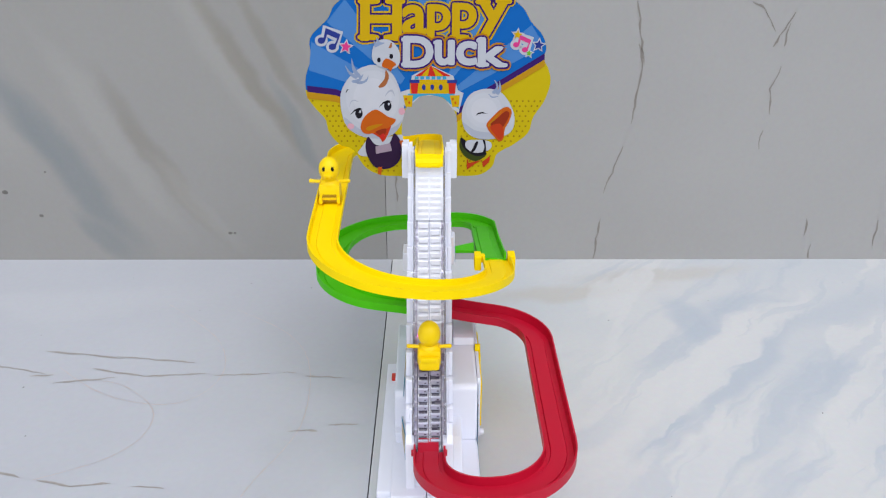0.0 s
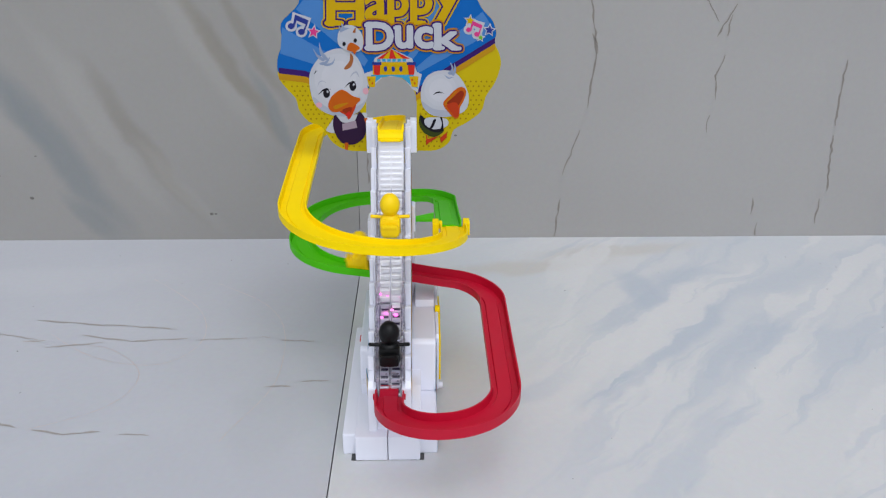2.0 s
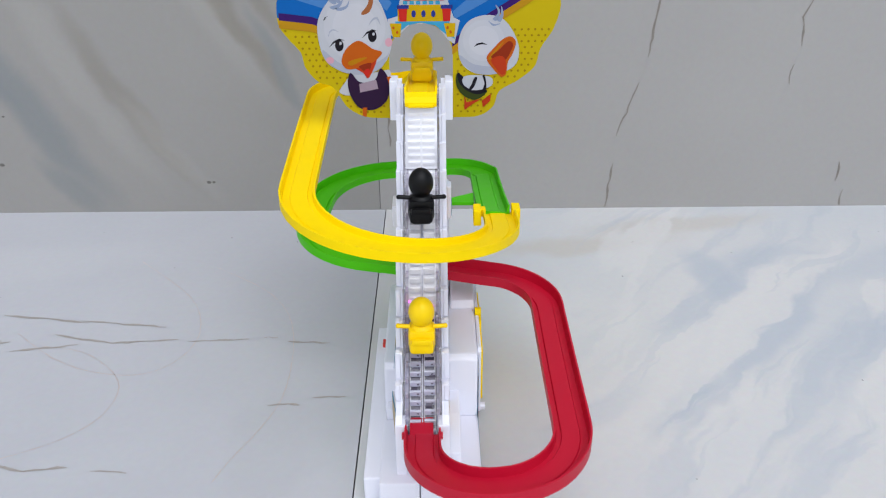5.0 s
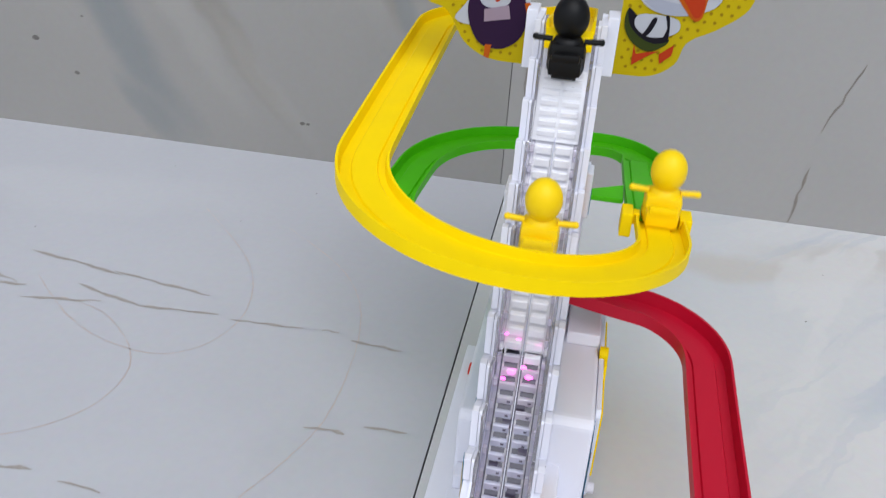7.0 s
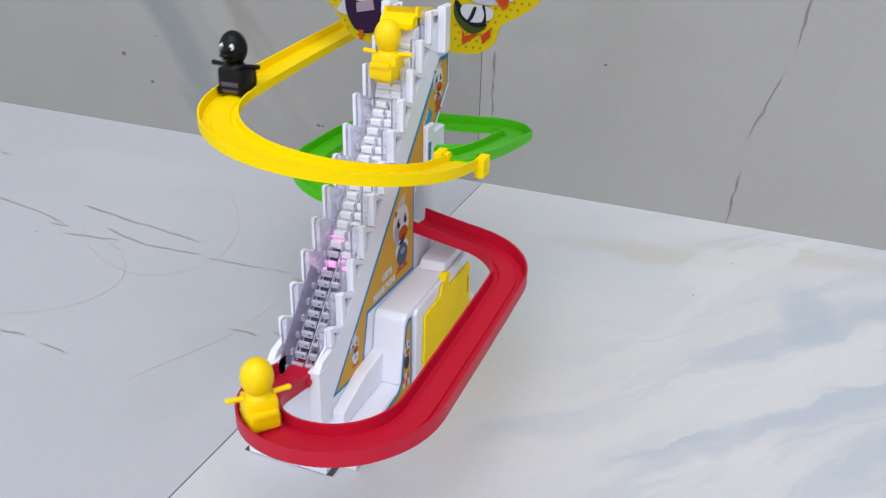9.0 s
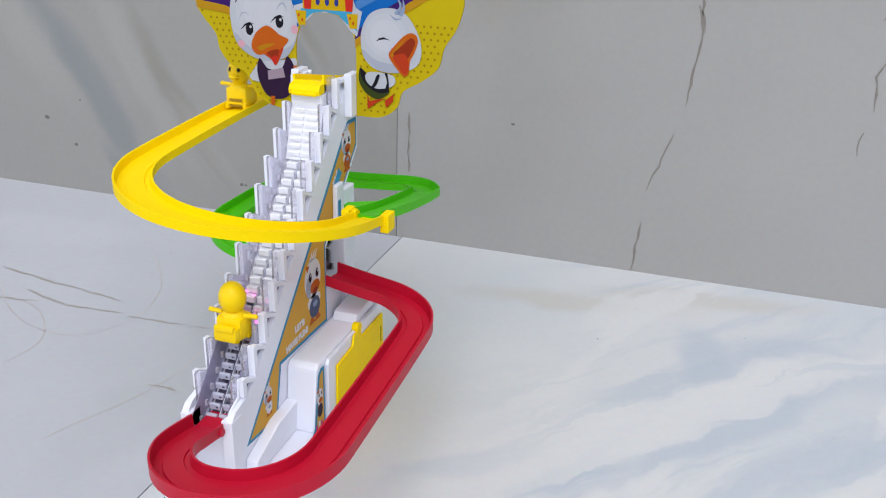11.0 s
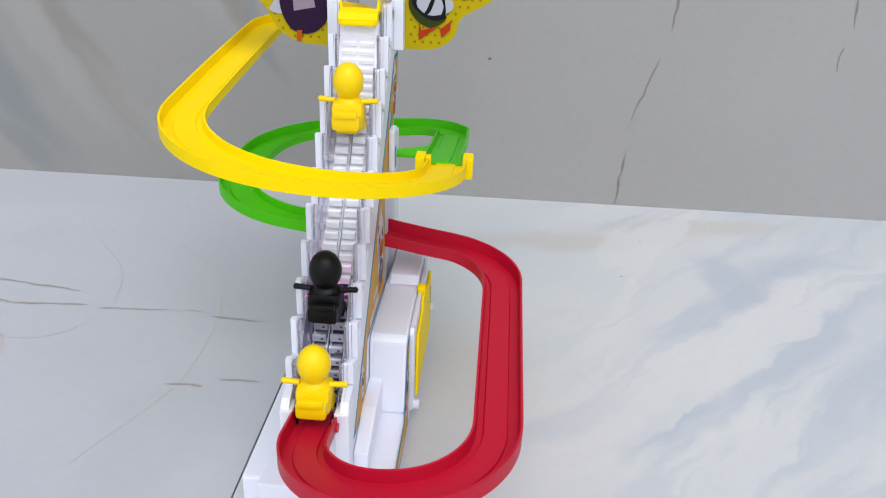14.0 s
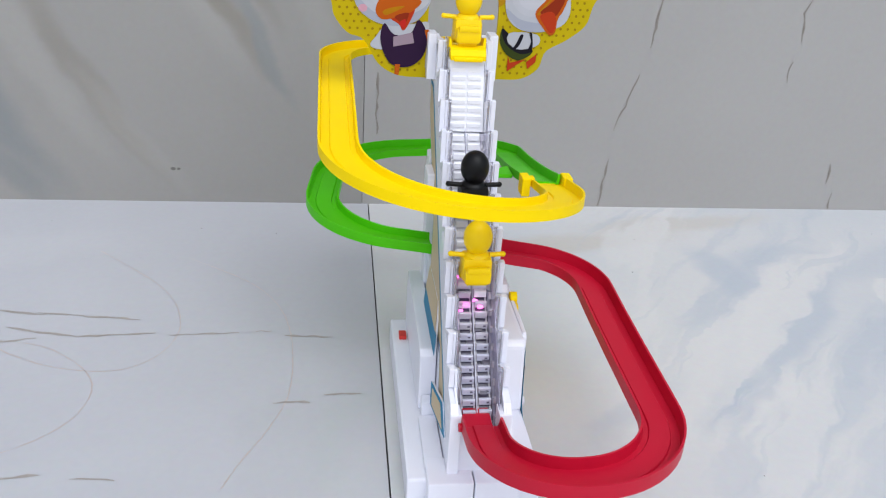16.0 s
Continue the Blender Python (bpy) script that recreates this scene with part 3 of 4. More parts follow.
part("stair_bed", slanted(LEFT + 0.0064, RIGHT - 0.0064, -0.0308, 0.0012, 3.3, 9.2), FROST, toy)
TOP0, TOP1 = Vector((0.6882, 0.2005)), Vector((0.7046, 0.2475))
part("top_plate", prism([(TOP0.x, TOP0.y), (TOP1.x, TOP1.y), (TOP1.x + 0.001, TOP1.y - 0.0004), (TOP0.x + 0.001, TOP0.y - 0.0004)], "x", LEFT + 0.0064, RIGHT - 0.0064), FROST, toy)
for k in range(9):
    p = TOP0.lerp(TOP1, (k + 0.6) / 9.4)
    for x0 in (CX - 0.0100, CX + 0.0009):
        part("upper_tread", prism([(p.x + 0.0004, p.y - 0.0006), (p.x - 0.0012, p.y), (p.x - 0.0012, p.y + 0.0022), (p.x - 0.0004, p.y + 0.0028), (p.x + 0.0014, p.y + 0.0028)], "x", x0, x0 + 0.0091), FROST, toy)
# Near-black bed: dark gears and the hollow's shade in one colour.
part("gear_bed", slanted(LEFT + 0.0064, RIGHT - 0.0064, -0.0325, 0.0012, -0.5, 3.25), GEARS, toy)
for dx, k, r in ((0.0070, 1.15, 0.0036), (-0.0060, 0.75, 0.0030), (0.0045, 0.35, 0.0034), (-0.0025, 1.75, 0.0024), (0.0030, 2.15, 0.0022)):
    y, z = RACK_Y + RACK_GO * k + 0.0105, RACK_Z + RACK_RISE * k - 0.0318
    part("gear", tube(r, (CX + dx - 0.0022, y, z), (CX + dx + 0.0022, y, z), 10), DARK, toy, "dark gear under clear treads")
RACKS = {}
for side, x0, x1 in ((0, CX - 0.0094, CX - 0.0008), (1, CX + 0.0008, CX + 0.0094)):
    rack = RACKS[side] = part("stair_rack", slanted(x0, x0 + 0.0010, -0.0315, 0.0030, -1.0, 8.35), CLEAR, toy)
    part("rack_side", slanted(x1 - 0.0010, x1, -0.0315, 0.0030, -1.0, 8.35), CLEAR, rack)
    for k in range(-3, 27):
        n = k * 0.31 + 0.15 * side
        y, z = RACK_Y + RACK_GO * n + 0.008, RACK_Z + RACK_RISE * n - 0.0295
        w = 0.0022 if n < 3.2 else 0.0034
        # Lower treads are darker lavender: the dark well below is put into their colour.
        part("tread", prism([(y, z - 0.0026), (y, z + 0.0010), (y + 0.0006, z + 0.0016), (y + w - 0.0004, z + 0.0016), (y + w, z + 0.0010), (y + w, z + 0.0002)], "x", x0 + 0.0004, x1 - 0.0004), LILAC if n < 1.9 else CLEAR if n < 3.2 else FROST, rack)
        if k < 8:
            part("tread_slot", box((x0 + x1) / 2 + 0.0010, (x0 + x1) / 2 + 0.0026, y - 0.0002, y + 0.0002, z - 0.0012, z - 0.0001), DARK, rack)
# Side strips turn darker low down: shade in the gaps is coloured in.
for x in (LEFT + 0.0066, RIGHT - 0.0084):
    part("side_strip", slanted(x, x + 0.0018, -0.0300, 0.0014, -0.8, 3.2), WELL_SHADE, toy)
    part("side_strip", slanted(x, x + 0.0018, -0.0300, 0.0014, 3.22, 8.4), CLEAR, toy)
    for k in range(-1, 17):
        y, z = RACK_Y + RACK_GO * k / 2 + 0.008, RACK_Z + RACK_RISE * k / 2 - 0.029
        part("strip_tooth", box(x, x + 0.0018, y, y + 0.0022, z, z + 0.0040), CLEAR, toy)
# Added dark film; it colours in shade on the lower stair well walls.
for x in (LEFT + WALL + 0.0019, RIGHT - WALL - 0.0022):
    part("shade_film", slanted(x, x + 0.0003, -0.0330, -0.0170, -0.6, 2.6), WELL_SHADE, toy)
part("rack_divider", slanted(CX - 0.0003, CX + 0.0003, -0.0262, 0.003, -0.9, 8.6), LILAC, toy)
for dx, k, r in ((-0.0078, 1.45, 0.0011), (-0.0042, 1.62, 0.0015), (0.0016, 1.75, 0.0013), (0.0048, 1.55, 0.0016), (-0.0030, 2.35, 0.0011), (-0.0094, 2.45, 0.0009), (0.0075, 2.30, 0.0010)):
    part("small_lamp", ball((CX + dx, RACK_Y + RACK_GO * (k + 1.1) + 0.0112, RACK_Z + RACK_RISE * (k + 1.1) - 0.0278), (r * 1.3, r * 0.6, r * 0.8), (10, 8)), PINK, toy, "glowing pink lamp among clear treads")

# side stickers
def sticker(x0, x1, ring):
    return part("sticker", prism(ring, "x", x0, x1), INK["edge"], toy, "printed sticker in orange with a blue edge")


SIDE_RING = [(0.5605, 0.0405), (0.602, 0.0365), (0.611, 0.0755), (0.6862, 0.0735), (0.6862, 0.1370), (0.7470, 0.2000), (0.7470, 0.222), (0.7305, 0.222)]
SIDE_PRINT = [(0.5650, 0.0425), (0.600, 0.0395), (0.6085, 0.0785), (0.6838, 0.0765), (0.6838, 0.1380), (0.7446, 0.2010), (0.7446, 0.2190), (0.7322, 0.2190)]
SX = RIGHT + 0.00025
edge = sticker(RIGHT + 0.00003, SX, SIDE_RING)
part("sticker_print", prism(SIDE_PRINT, "x", SX + 0.00003, SX + 0.0002), INK["panel"], edge)
edge2 = sticker(0.03623, 0.0364, [(0.5480, 0.002), (0.5480, 0.0170), (0.6070, 0.0200), (0.6130, 0.0260), (0.6205, 0.0655), (0.6245, 0.0695), (0.6300, 0.0690), (0.6300, 0.002)])

# tracks
yellow_track = part("yellow_track", channel(yellow_rim, -1, 0.0070), YELLOW, toy, "glossy yellow plastic track", True)
green_track = part("green_track", channel(green_rim, -1, 0.0075), GREEN, toy, "green plastic track", True)
red_track = part("red_track", channel(red_rim, 1, 0.0095), RED, toy, "red plastic track", True)
part("joint_hook", join(box(0.0335, 0.0395, 0.670, 0.683, 0.1600, 0.1735, 0.001), box(0.0395, 0.043, 0.674, 0.680, 0.166, 0.1725, 0.0006)), YELLOW, yellow_track)
part("joint_hook", box(0.0630, 0.0695, 0.671, 0.684, 0.1600, 0.1735, 0.001), YELLOW, yellow_track)
part("tray_support", box(LEFT + 0.0066, RIGHT - 0.0066, 0.7005, 0.7160, 0.2300, 0.2468, 0.0006), WHITE, toy)
part("tray_lip", join(prism([(0.6972, 0.2470), (0.6968, 0.2502), (0.6990, 0.2538), (0.7060, 0.2556), (0.7060, 0.2480)], "x", CX - 0.0120, CX + 0.0120), box(CX - 0.0098, CX + 0.0098, 0.6958, 0.6985, 0.2462, 0.2492, 0.001)), YELLOW, yellow_track)
part("track_brace", prism([(0.036, 0.735), (0.0125, 0.722), (0.0125, 0.715), (0.036, 0.715)], "z", 0.1568, 0.1598, 0.0006), GREEN, green_track)
part("end_tongue", prism([(0.544, 0.0545), (0.544, 0.0602), (0.556, 0.0605), (0.568, 0.0600), (0.569, 0.0570)], "x", -0.0150, 0.0015, 0), RED, red_track)
for x in (CX - 0.0125, CX + 0.0125):
    part("end_pin", tube(0.0026, (x - 0.0016, 0.541, 0.0630), (x + 0.0016, 0.541, 0.0630), 12), RED, red_track)


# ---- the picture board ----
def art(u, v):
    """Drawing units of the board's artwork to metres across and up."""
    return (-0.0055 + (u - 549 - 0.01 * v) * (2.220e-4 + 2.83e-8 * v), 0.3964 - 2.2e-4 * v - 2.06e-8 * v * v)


def smooth_ring(points, per=6):
    """A closed rounded outline through a few turning points."""
    n, out = len(points), []
    for i in range(n):
        p0, p1, p2, p3 = (np.array(points[(i + k) % n], float) for k in (-1, 0, 1, 2))
        for k in range(per):
            t = k / per
            out.append(tuple(0.5 * (2 * p1 + (p2 - p0) * t + (2 * p0 - 5 * p1 + 4 * p2 - p3) * t * t + (3 * p1 - p0 - 3 * p2 + p3) * t ** 3)))
    return out


BY = 0.7345
board_outline = smooth_ring([(520, 5), (390, 15), (310, 38), (245, 48), (190, 85), (165, 135), (110, 190), (98, 225), (105, 280), (85, 350), (90, 420), (120, 465), (160, 510), (175, 560), (215, 605), (265, 625), (310, 690),
    (370, 722), (450, 727), (555, 728), (660, 726), (740, 722), (790, 690), (810, 640), (870, 605), (925, 560), (945, 500), (985, 440), (1008, 370), (1000, 320), (982, 280), (992, 240), (975, 190), (935, 145), (905, 95), (850, 55), (780, 45), (690, 15), (610, 8)])
hole = [(553 + 104 * math.cos(a), 524 - 106 * math.sin(a)) for a in (radians(d) for d in range(0, 181, 9))] + [(449, 700), (657, 700)]


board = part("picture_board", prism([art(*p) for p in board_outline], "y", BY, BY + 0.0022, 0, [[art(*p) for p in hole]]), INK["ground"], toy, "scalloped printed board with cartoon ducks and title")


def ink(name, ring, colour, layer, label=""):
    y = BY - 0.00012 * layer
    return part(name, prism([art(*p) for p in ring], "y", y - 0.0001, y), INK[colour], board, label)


# sky above the sand line
def sand_line(u):
    if u < 330:
        return 400 + (u - 85) * 0.12 + max(0, u - 200) * 0.25
    if u < 640:
        return 470
    return 500 - (u - 640) * 0.72 + max(0, u - 760) * 0.12


ring_at = [(math.atan2(430 - p[1], p[0] - 549), p) for p in board_outline if p[1] < sand_line(p[0]) + 1]
ring_at.sort(key=lambda q: q[0])
arc = [(549 + (p[0] - 549) * 0.998, 330 + (p[1] - 330) * 0.998) for _, p in ring_at]
lower = [(u, sand_line(u)) for u in range(100, 445, 20)]
hole_top = [(553 + 108 * math.cos(a), 524 - 110 * math.sin(a)) for a in (radians(d) for d in range(150, 25, -10))]
upper = [(u, sand_line(u)) for u in range(660, 990, 20)]
# arc runs from the right edge over the top to the left edge
ink("printed_sky", arc + lower + hole_top + upper, "sky", 1)
for a, b in ((12, 24), (40, 52), (68, 78), (88, 99), (112, 122), (140, 154), (166, 180)):
    ring = []
    for d in (a, b):
        w = Vector((math.cos(radians(d)), -math.sin(radians(d))))
        far = min((p for p in arc), key=lambda p: abs(math.atan2(330 - p[1], p[0] - 549) - radians(d)))
        ring.append((549 + w.x * 118, 430 + w.y * 118))
        ring.append((549 + (far[0] - 549) * 0.985, 330 + (far[1] - 330) * 0.985))
    ink("printed_ray", [ring[0], ring[1], ring[3], ring[2]], "ray", 2)
for u0, u1 in ((92, 240), (655, 985)):
    us = np.linspace(u0, u1, 12)
    ink("printed_band", [(u, sand_line(u) - 18) for u in us] + [(u, sand_line(u) + 5) for u in us[::-1]], "purple", 3)
    ink("printed_band", [(u, sand_line(u) + 5) for u in us] + [(u, sand_line(u) + 30) for u in us[::-1]], "sand", 3)
dots = bmesh.new()
for i in range(60):
    for j in range(28):
        u, v = 90 + 22 * i + 11 * (j % 2), 440 + 19 * j
        inside = sum(1 for a, b in zip(board_outline, board_outline[1:] + board_outline[:1]) if (a[1] > v) != (b[1] > v) and u < a[0] + (v - a[1]) / (b[1] - a[1]) * (b[0] - a[0])) % 2
        edge_ok = min((u - a[0]) ** 2 + (v - a[1]) ** 2 for a in board_outline) > 90
        if inside and edge_ok and v > sand_line(u) + 36 and not (440 < u < 668):
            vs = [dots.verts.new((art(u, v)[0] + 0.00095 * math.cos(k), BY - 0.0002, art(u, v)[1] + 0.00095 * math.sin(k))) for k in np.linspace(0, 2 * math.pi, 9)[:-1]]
            dots.faces.new(vs)
tagged(part("dot_pattern", dots, INK["dot"], board), kind="stuff")


def oval(cx, cy, rx, ry, turn=0, n=28):
    t = radians(turn)
    return [(cx + rx * math.cos(a) * math.cos(t) - ry * math.sin(a) * math.sin(t), cy + rx * math.cos(a) * math.sin(t) + ry * math.sin(a) * math.cos(t)) for a in np.linspace(0, 2 * math.pi, n + 1)[:-1]]


def star(cx, cy, r, turn=0):
    return [(cx + (r if k % 2 == 0 else r * 0.48) * math.sin(radians(turn + 36 * k)), cy - (r if k % 2 == 0 else r * 0.48) * math.cos(radians(turn + 36 * k))) for k in range(10)]


# castle
ink("castle_edge", [(485, 345), (555, 305), (640, 345), (660, 400), (680, 410), (662, 485), (640, 470), (600, 420), (520, 420), (470, 465), (448, 450), (445, 405), (478, 395)], "white", 4)
ink("castle_wall", [(478, 360), (640, 360), (645, 410), (605, 425), (553, 417), (505, 425), (478, 410)], "gold", 5)
ink("castle_roof", [(497, 346), (556, 308), (632, 346)], "red", 6.3)
ink("castle_roof", [(520, 346), (552, 310), (545, 346)], "gold", 7)
ink("castle_roof", [(575, 346), (560, 310), (604, 346)], "gold", 7)
for u in (480, 622):
    ink("castle_tower", [(u, 366), (u + 30, 366), (u + 26, 412), (u + 4, 412)], "red", 6.6)
    ink("castle_tower", [(u - 4, 360), (u + 34, 360), (u + 34, 372), (u - 4, 372)], "blue", 7)
for u in (530, 562, 594):
    ink("castle_window", oval(u, 388, 7, 11), "blue", 6)
ink("castle_base", [(470, 412), (645, 412), (665, 470), (630, 450), (600, 425), (553, 416), (510, 424), (475, 452)], "cyan", 5.4)
for u in (452, 628):
    ink("castle_tower", [(u, 418), (u + 38, 418), (u + 34, 462), (u + 10, 462)], "gold", 6)

for k in range(6):
    ink("castle_battlement", [(496 + 21 * k, 347), (510 + 21 * k, 347), (510 + 21 * k, 358), (496 + 21 * k, 358)], "cyan", 6.8)
for u, v in ((464, 432), (476, 446), (640, 432), (650, 446)):
    ink("castle_window", oval(u, v, 4, 5), "orange", 6.9)

# title letters
def letter(ch, u0, v0, u1, v1, fill, outline, depth_layer, reach=13):
    cu = bpy.data.curves.new("letter", "FONT")
    cu.body, cu.resolution_u = ch, 4
    tmp = new("letter", cu)
    me = bpy.data.meshes.new_from_object(tmp.evaluated_get(bpy.context.evaluated_depsgraph_get()))
    bpy.data.objects.remove(tmp)
    bpy.data.curves.remove(cu)
    co = [v.co.copy() for v in me.vertices]
    polys = [tuple(p.vertices) for p in me.polygons]
    bpy.data.meshes.remove(me)
    x0, x1 = min(c.x for c in co), max(c.x for c in co)
    y0, y1 = min(c.y for c in co), max(c.y for c in co)
    for r, colour, layer in ((reach + 6, outline[0], depth_layer), (reach * 0.55 + 5.5, outline[1], depth_layer + 1), (6, fill, depth_layer + 2)):
        verts, faces = [], []
        for k in range(12):
            a = radians(30 * k)
            base = len(verts)
            for c in co:
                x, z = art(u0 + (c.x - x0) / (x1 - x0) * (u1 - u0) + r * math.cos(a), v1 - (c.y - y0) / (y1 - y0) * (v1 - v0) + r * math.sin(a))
                verts.append((x, BY - 0.00013 * layer - 0.000008 * k, z))
            faces += [tuple(base + n for n in p) for p in polys]
        out = bpy.data.meshes.new("letter")
        out.from_pydata(verts, [], faces)
        out.materials.append(INK[colour])
        ob = new("letter", out)
        ob.parent = board


for ch, *b in (("H", 295, 60, 440, 210), ("a", 452, 88, 535, 192), ("p", 546, 86, 624, 212), ("p", 640, 80, 722, 204), ("y", 735, 62, 846, 202)):
    letter(ch, *b, "gold", ("gold", "purple"), 6)
for ch, *b in (("D", 456, 202, 560, 308), ("u", 576, 216, 640, 300), ("c", 656, 220, 724, 300), ("k", 738, 206, 832, 306)):
    letter(ch, *b, "white", ("amber", "purple"), 10)

def serif(u0, v0, u1, v1, fill, outline, layer):
    for g, colour, k in ((13, outline[0], 0), (9, outline[1], 1), (3, fill, 2)):
        y = BY - 0.00013 * (layer + k) + 0.00007
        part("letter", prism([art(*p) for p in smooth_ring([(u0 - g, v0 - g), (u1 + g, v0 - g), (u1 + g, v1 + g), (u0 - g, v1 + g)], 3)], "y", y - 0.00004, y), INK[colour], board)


for q in ((290, 64, 352, 76), (392, 64, 448, 76), (290, 196, 350, 208), (388, 196, 446, 208), (540, 204, 592, 212), (634, 196, 690, 204), (730, 66, 772, 76), (806, 64, 852, 74)):
    serif(*q, "gold", ("gold", "purple"), 6)
for q in ((450, 206, 472, 214), (450, 298, 472, 306), (734, 298, 768, 306), (806, 300, 838, 308), (732, 208, 752, 216), (570, 218, 588, 224)):
    serif(*q, "white", ("amber", "purple"), 10)

# notes and stars
for cx, cy, c1, stars in ((180, 210, "blue", ((236, 238, 22, "pink"),)), (905, 225, "pink", ((882, 192, 18, "gold"), (962, 230, 20, "blue"), (925, 260, 12, "green")))):
    s = 1.0 if c1 == "blue" else 0.8
    for grow, colour, lay in ((10, "white", 4), (0, c1, 6)):
        ink("printed_note", oval(cx - 36 * s, cy + 5 * s, 14 * s + grow, 12 * s + grow), colour, lay)
        ink("printed_note", oval(cx + 6 * s, cy + 28 * s, 14 * s + grow, 12 * s + grow), colour, lay)
        ink("printed_note", [(cx - 30 * s - grow, cy + 8), (cx - 20 * s - grow, cy - 42 * s - grow), (cx + 36 * s + grow, cy - 18 * s - grow), (cx + 18 * s + grow, cy + 30 * s), (cx + 10 * s, cy + 28 * s), (cx + 24 * s - grow, cy - 2 * s + grow), (cx - 14 * s, cy - 18 * s + grow), (cx - 22 * s + grow, cy + 8)], colour, lay + 1)
    for su, sv, r, colour in stars:
        ink("printed_star", star(su, sv, r + 9, 8), "white", 4.4 + 0.01 * r)
        ink("printed_star", star(su, sv, r, 8), colour, 7.4 + 0.01 * r)

# painted birds, in plain shapes
ink("painted_duck", smooth_ring([(330, 305), (270, 330), (225, 390), (217, 450), (238, 530), (290, 570), (350, 580), (420, 560), (455, 500), (450, 430), (420, 350), (380, 315)]), "white", 5)
ink("painted_shading", smooth_ring([(232, 500), (250, 545), (300, 572), (355, 582), (420, 562), (452, 505), (430, 530), (360, 560), (290, 545)]), "soft", 5.5)
for strand in ([(271, 356), (249, 339), (233, 305), (249, 326), (280, 349)], [(284, 352), (262, 326), (258, 279), (269, 313), (293, 345)], [(276, 369), (309, 362), (322, 343), (315, 367), (289, 377)], [(258, 364), (284, 356), (302, 339), (293, 362), (271, 373)]):
    ink("painted_tuft", smooth_ring(strand, 4), "shade", 6)
ink("painted_patch", smooth_ring([(386, 324), (399, 347), (388, 379), (368, 390), (360, 384), (382, 356)], 4), "brown", 6)
for cx, cy in ((287, 487), (395, 458)):
    ink("painted_eye", oval(cx, cy, 14, 19), "black", 6)
    ink("painted_eye", oval(cx + 4, cy - 7, 4, 5), "white", 7)
    ink("painted_brow", [(cx - 34, cy + 6), (cx - 18, cy - 14), (cx, cy - 22), (cx + 18, cy - 16), (cx, cy - 17), (cx - 16, cy - 8)], "black", 6)
ink("painted_cheek", oval(256, 535, 13, 11), "blush", 6)
ink("painted_cheek", oval(448, 478, 12, 14), "blush", 6)
for k, (r, c) in enumerate(((1.0, "milk"), (0.72, "pearl"))):
    ink("painted_light", oval(338, 430, 100 * r, 105 * r, -10), c, 5.6 + 0.1 * k)
    ink("painted_light", oval(758, 475, 68 * r, 66 * r), c, 5.6 + 0.1 * k)
ink("painted_beak", smooth_ring([(344, 473), (309, 498), (293, 539), (313, 564), (353, 558), (397, 541), (426, 511), (395, 498), (368, 479)], 5), "orange", 7)
ink("painted_beak", smooth_ring([(337, 558), (364, 577), (377, 594), (391, 577), (408, 532), (377, 547)], 5), "scarlet", 6.5)
ink("painted_glint", smooth_ring([(315, 541), (342, 530), (377, 526), (351, 541), (324, 552)], 5), "amber", 7.5)
ink("painted_mouth", smooth_ring([(351, 554), (388, 543), (388, 560), (377, 581), (364, 569)], 5), "deep", 8)
ink("painted_tongue", smooth_ring([(366, 571), (382, 562), (384, 577), (377, 588)], 5), "red", 8.5)
ink("painted_brow", smooth_ring([(251, 462), (256, 441), (271, 435), (287, 445), (271, 439), (258, 445)], 4), "soft", 6.2)
ink("painted_brow", smooth_ring([(384, 424), (395, 403), (413, 398), (422, 424), (410, 405), (397, 409)], 4), "soft", 6.2)
ink("painted_brow", [(236, 407), (242, 396), (251, 394), (245, 398), (240, 407)], "black", 6.3)
ink("painted_shirt", smooth_ring([(330, 580), (300, 612), (285, 640), (330, 650), (430, 630), (452, 570), (400, 575)], 5), "white", 4.6)
ink("painted_overalls", smooth_ring([(322, 575), (312, 612), (324, 658), (352, 692), (398, 697), (436, 672), (450, 630), (444, 590), (420, 562), (400, 600), (352, 606)], 5), "plum", 7)
ink("painted_pocket", [(350, 612), (405, 598), (412, 628), (352, 640)], "lilac", 8)
ink("painted_foot", [(360, 690), (375, 690), (372, 722), (360, 718)], "orange", 7.5)
ink("painted_foot", [(440, 590), (452, 588), (465, 612), (450, 620)], "orange", 7.7)
ink("painted_duck", smooth_ring([(370, 210), (340, 235), (335, 280), (355, 305), (400, 320), (435, 305), (438, 255), (410, 218)], 5), "white", 12)
ink("painted_tuft", [(345, 240), (340, 212), (352, 225), (350, 200), (365, 220), (385, 222)], "shade", 13)
for cx, cy in ((361, 286), (407, 272)):
    ink("painted_eye", oval(cx, cy, 7, 9), "black", 13)
ink("painted_beak", smooth_ring([(388, 280), (372, 308), (395, 318), (405, 328), (412, 315), (425, 300)], 4), "orange", 14)
ink("painted_patch", [(405, 222), (410, 222), (408, 242), (396, 240)], "brown", 13)
ink("painted_duck", smooth_ring([(750, 395), (700, 420), (675, 480), (685, 545), (730, 580), (800, 582), (860, 555), (873, 500), (850, 440), (810, 400)]), "white", 5)
ink("painted_shading", smooth_ring([(680, 520), (690, 548), (735, 580), (800, 582), (830, 570), (790, 560), (725, 550)]), "soft", 5.5)
for strand in ([(787, 405), (804, 386), (795, 360), (811, 381), (800, 411)], [(800, 407), (813, 390), (815, 364), (822, 390), (813, 415)], [(772, 411), (791, 422), (813, 420), (789, 428)]):
    ink("painted_tuft", smooth_ring(strand, 4), "shade", 6)
ink("painted_brow", [(725, 495), (735, 484), (752, 480), (772, 488), (752, 486), (737, 489)], "black", 6)
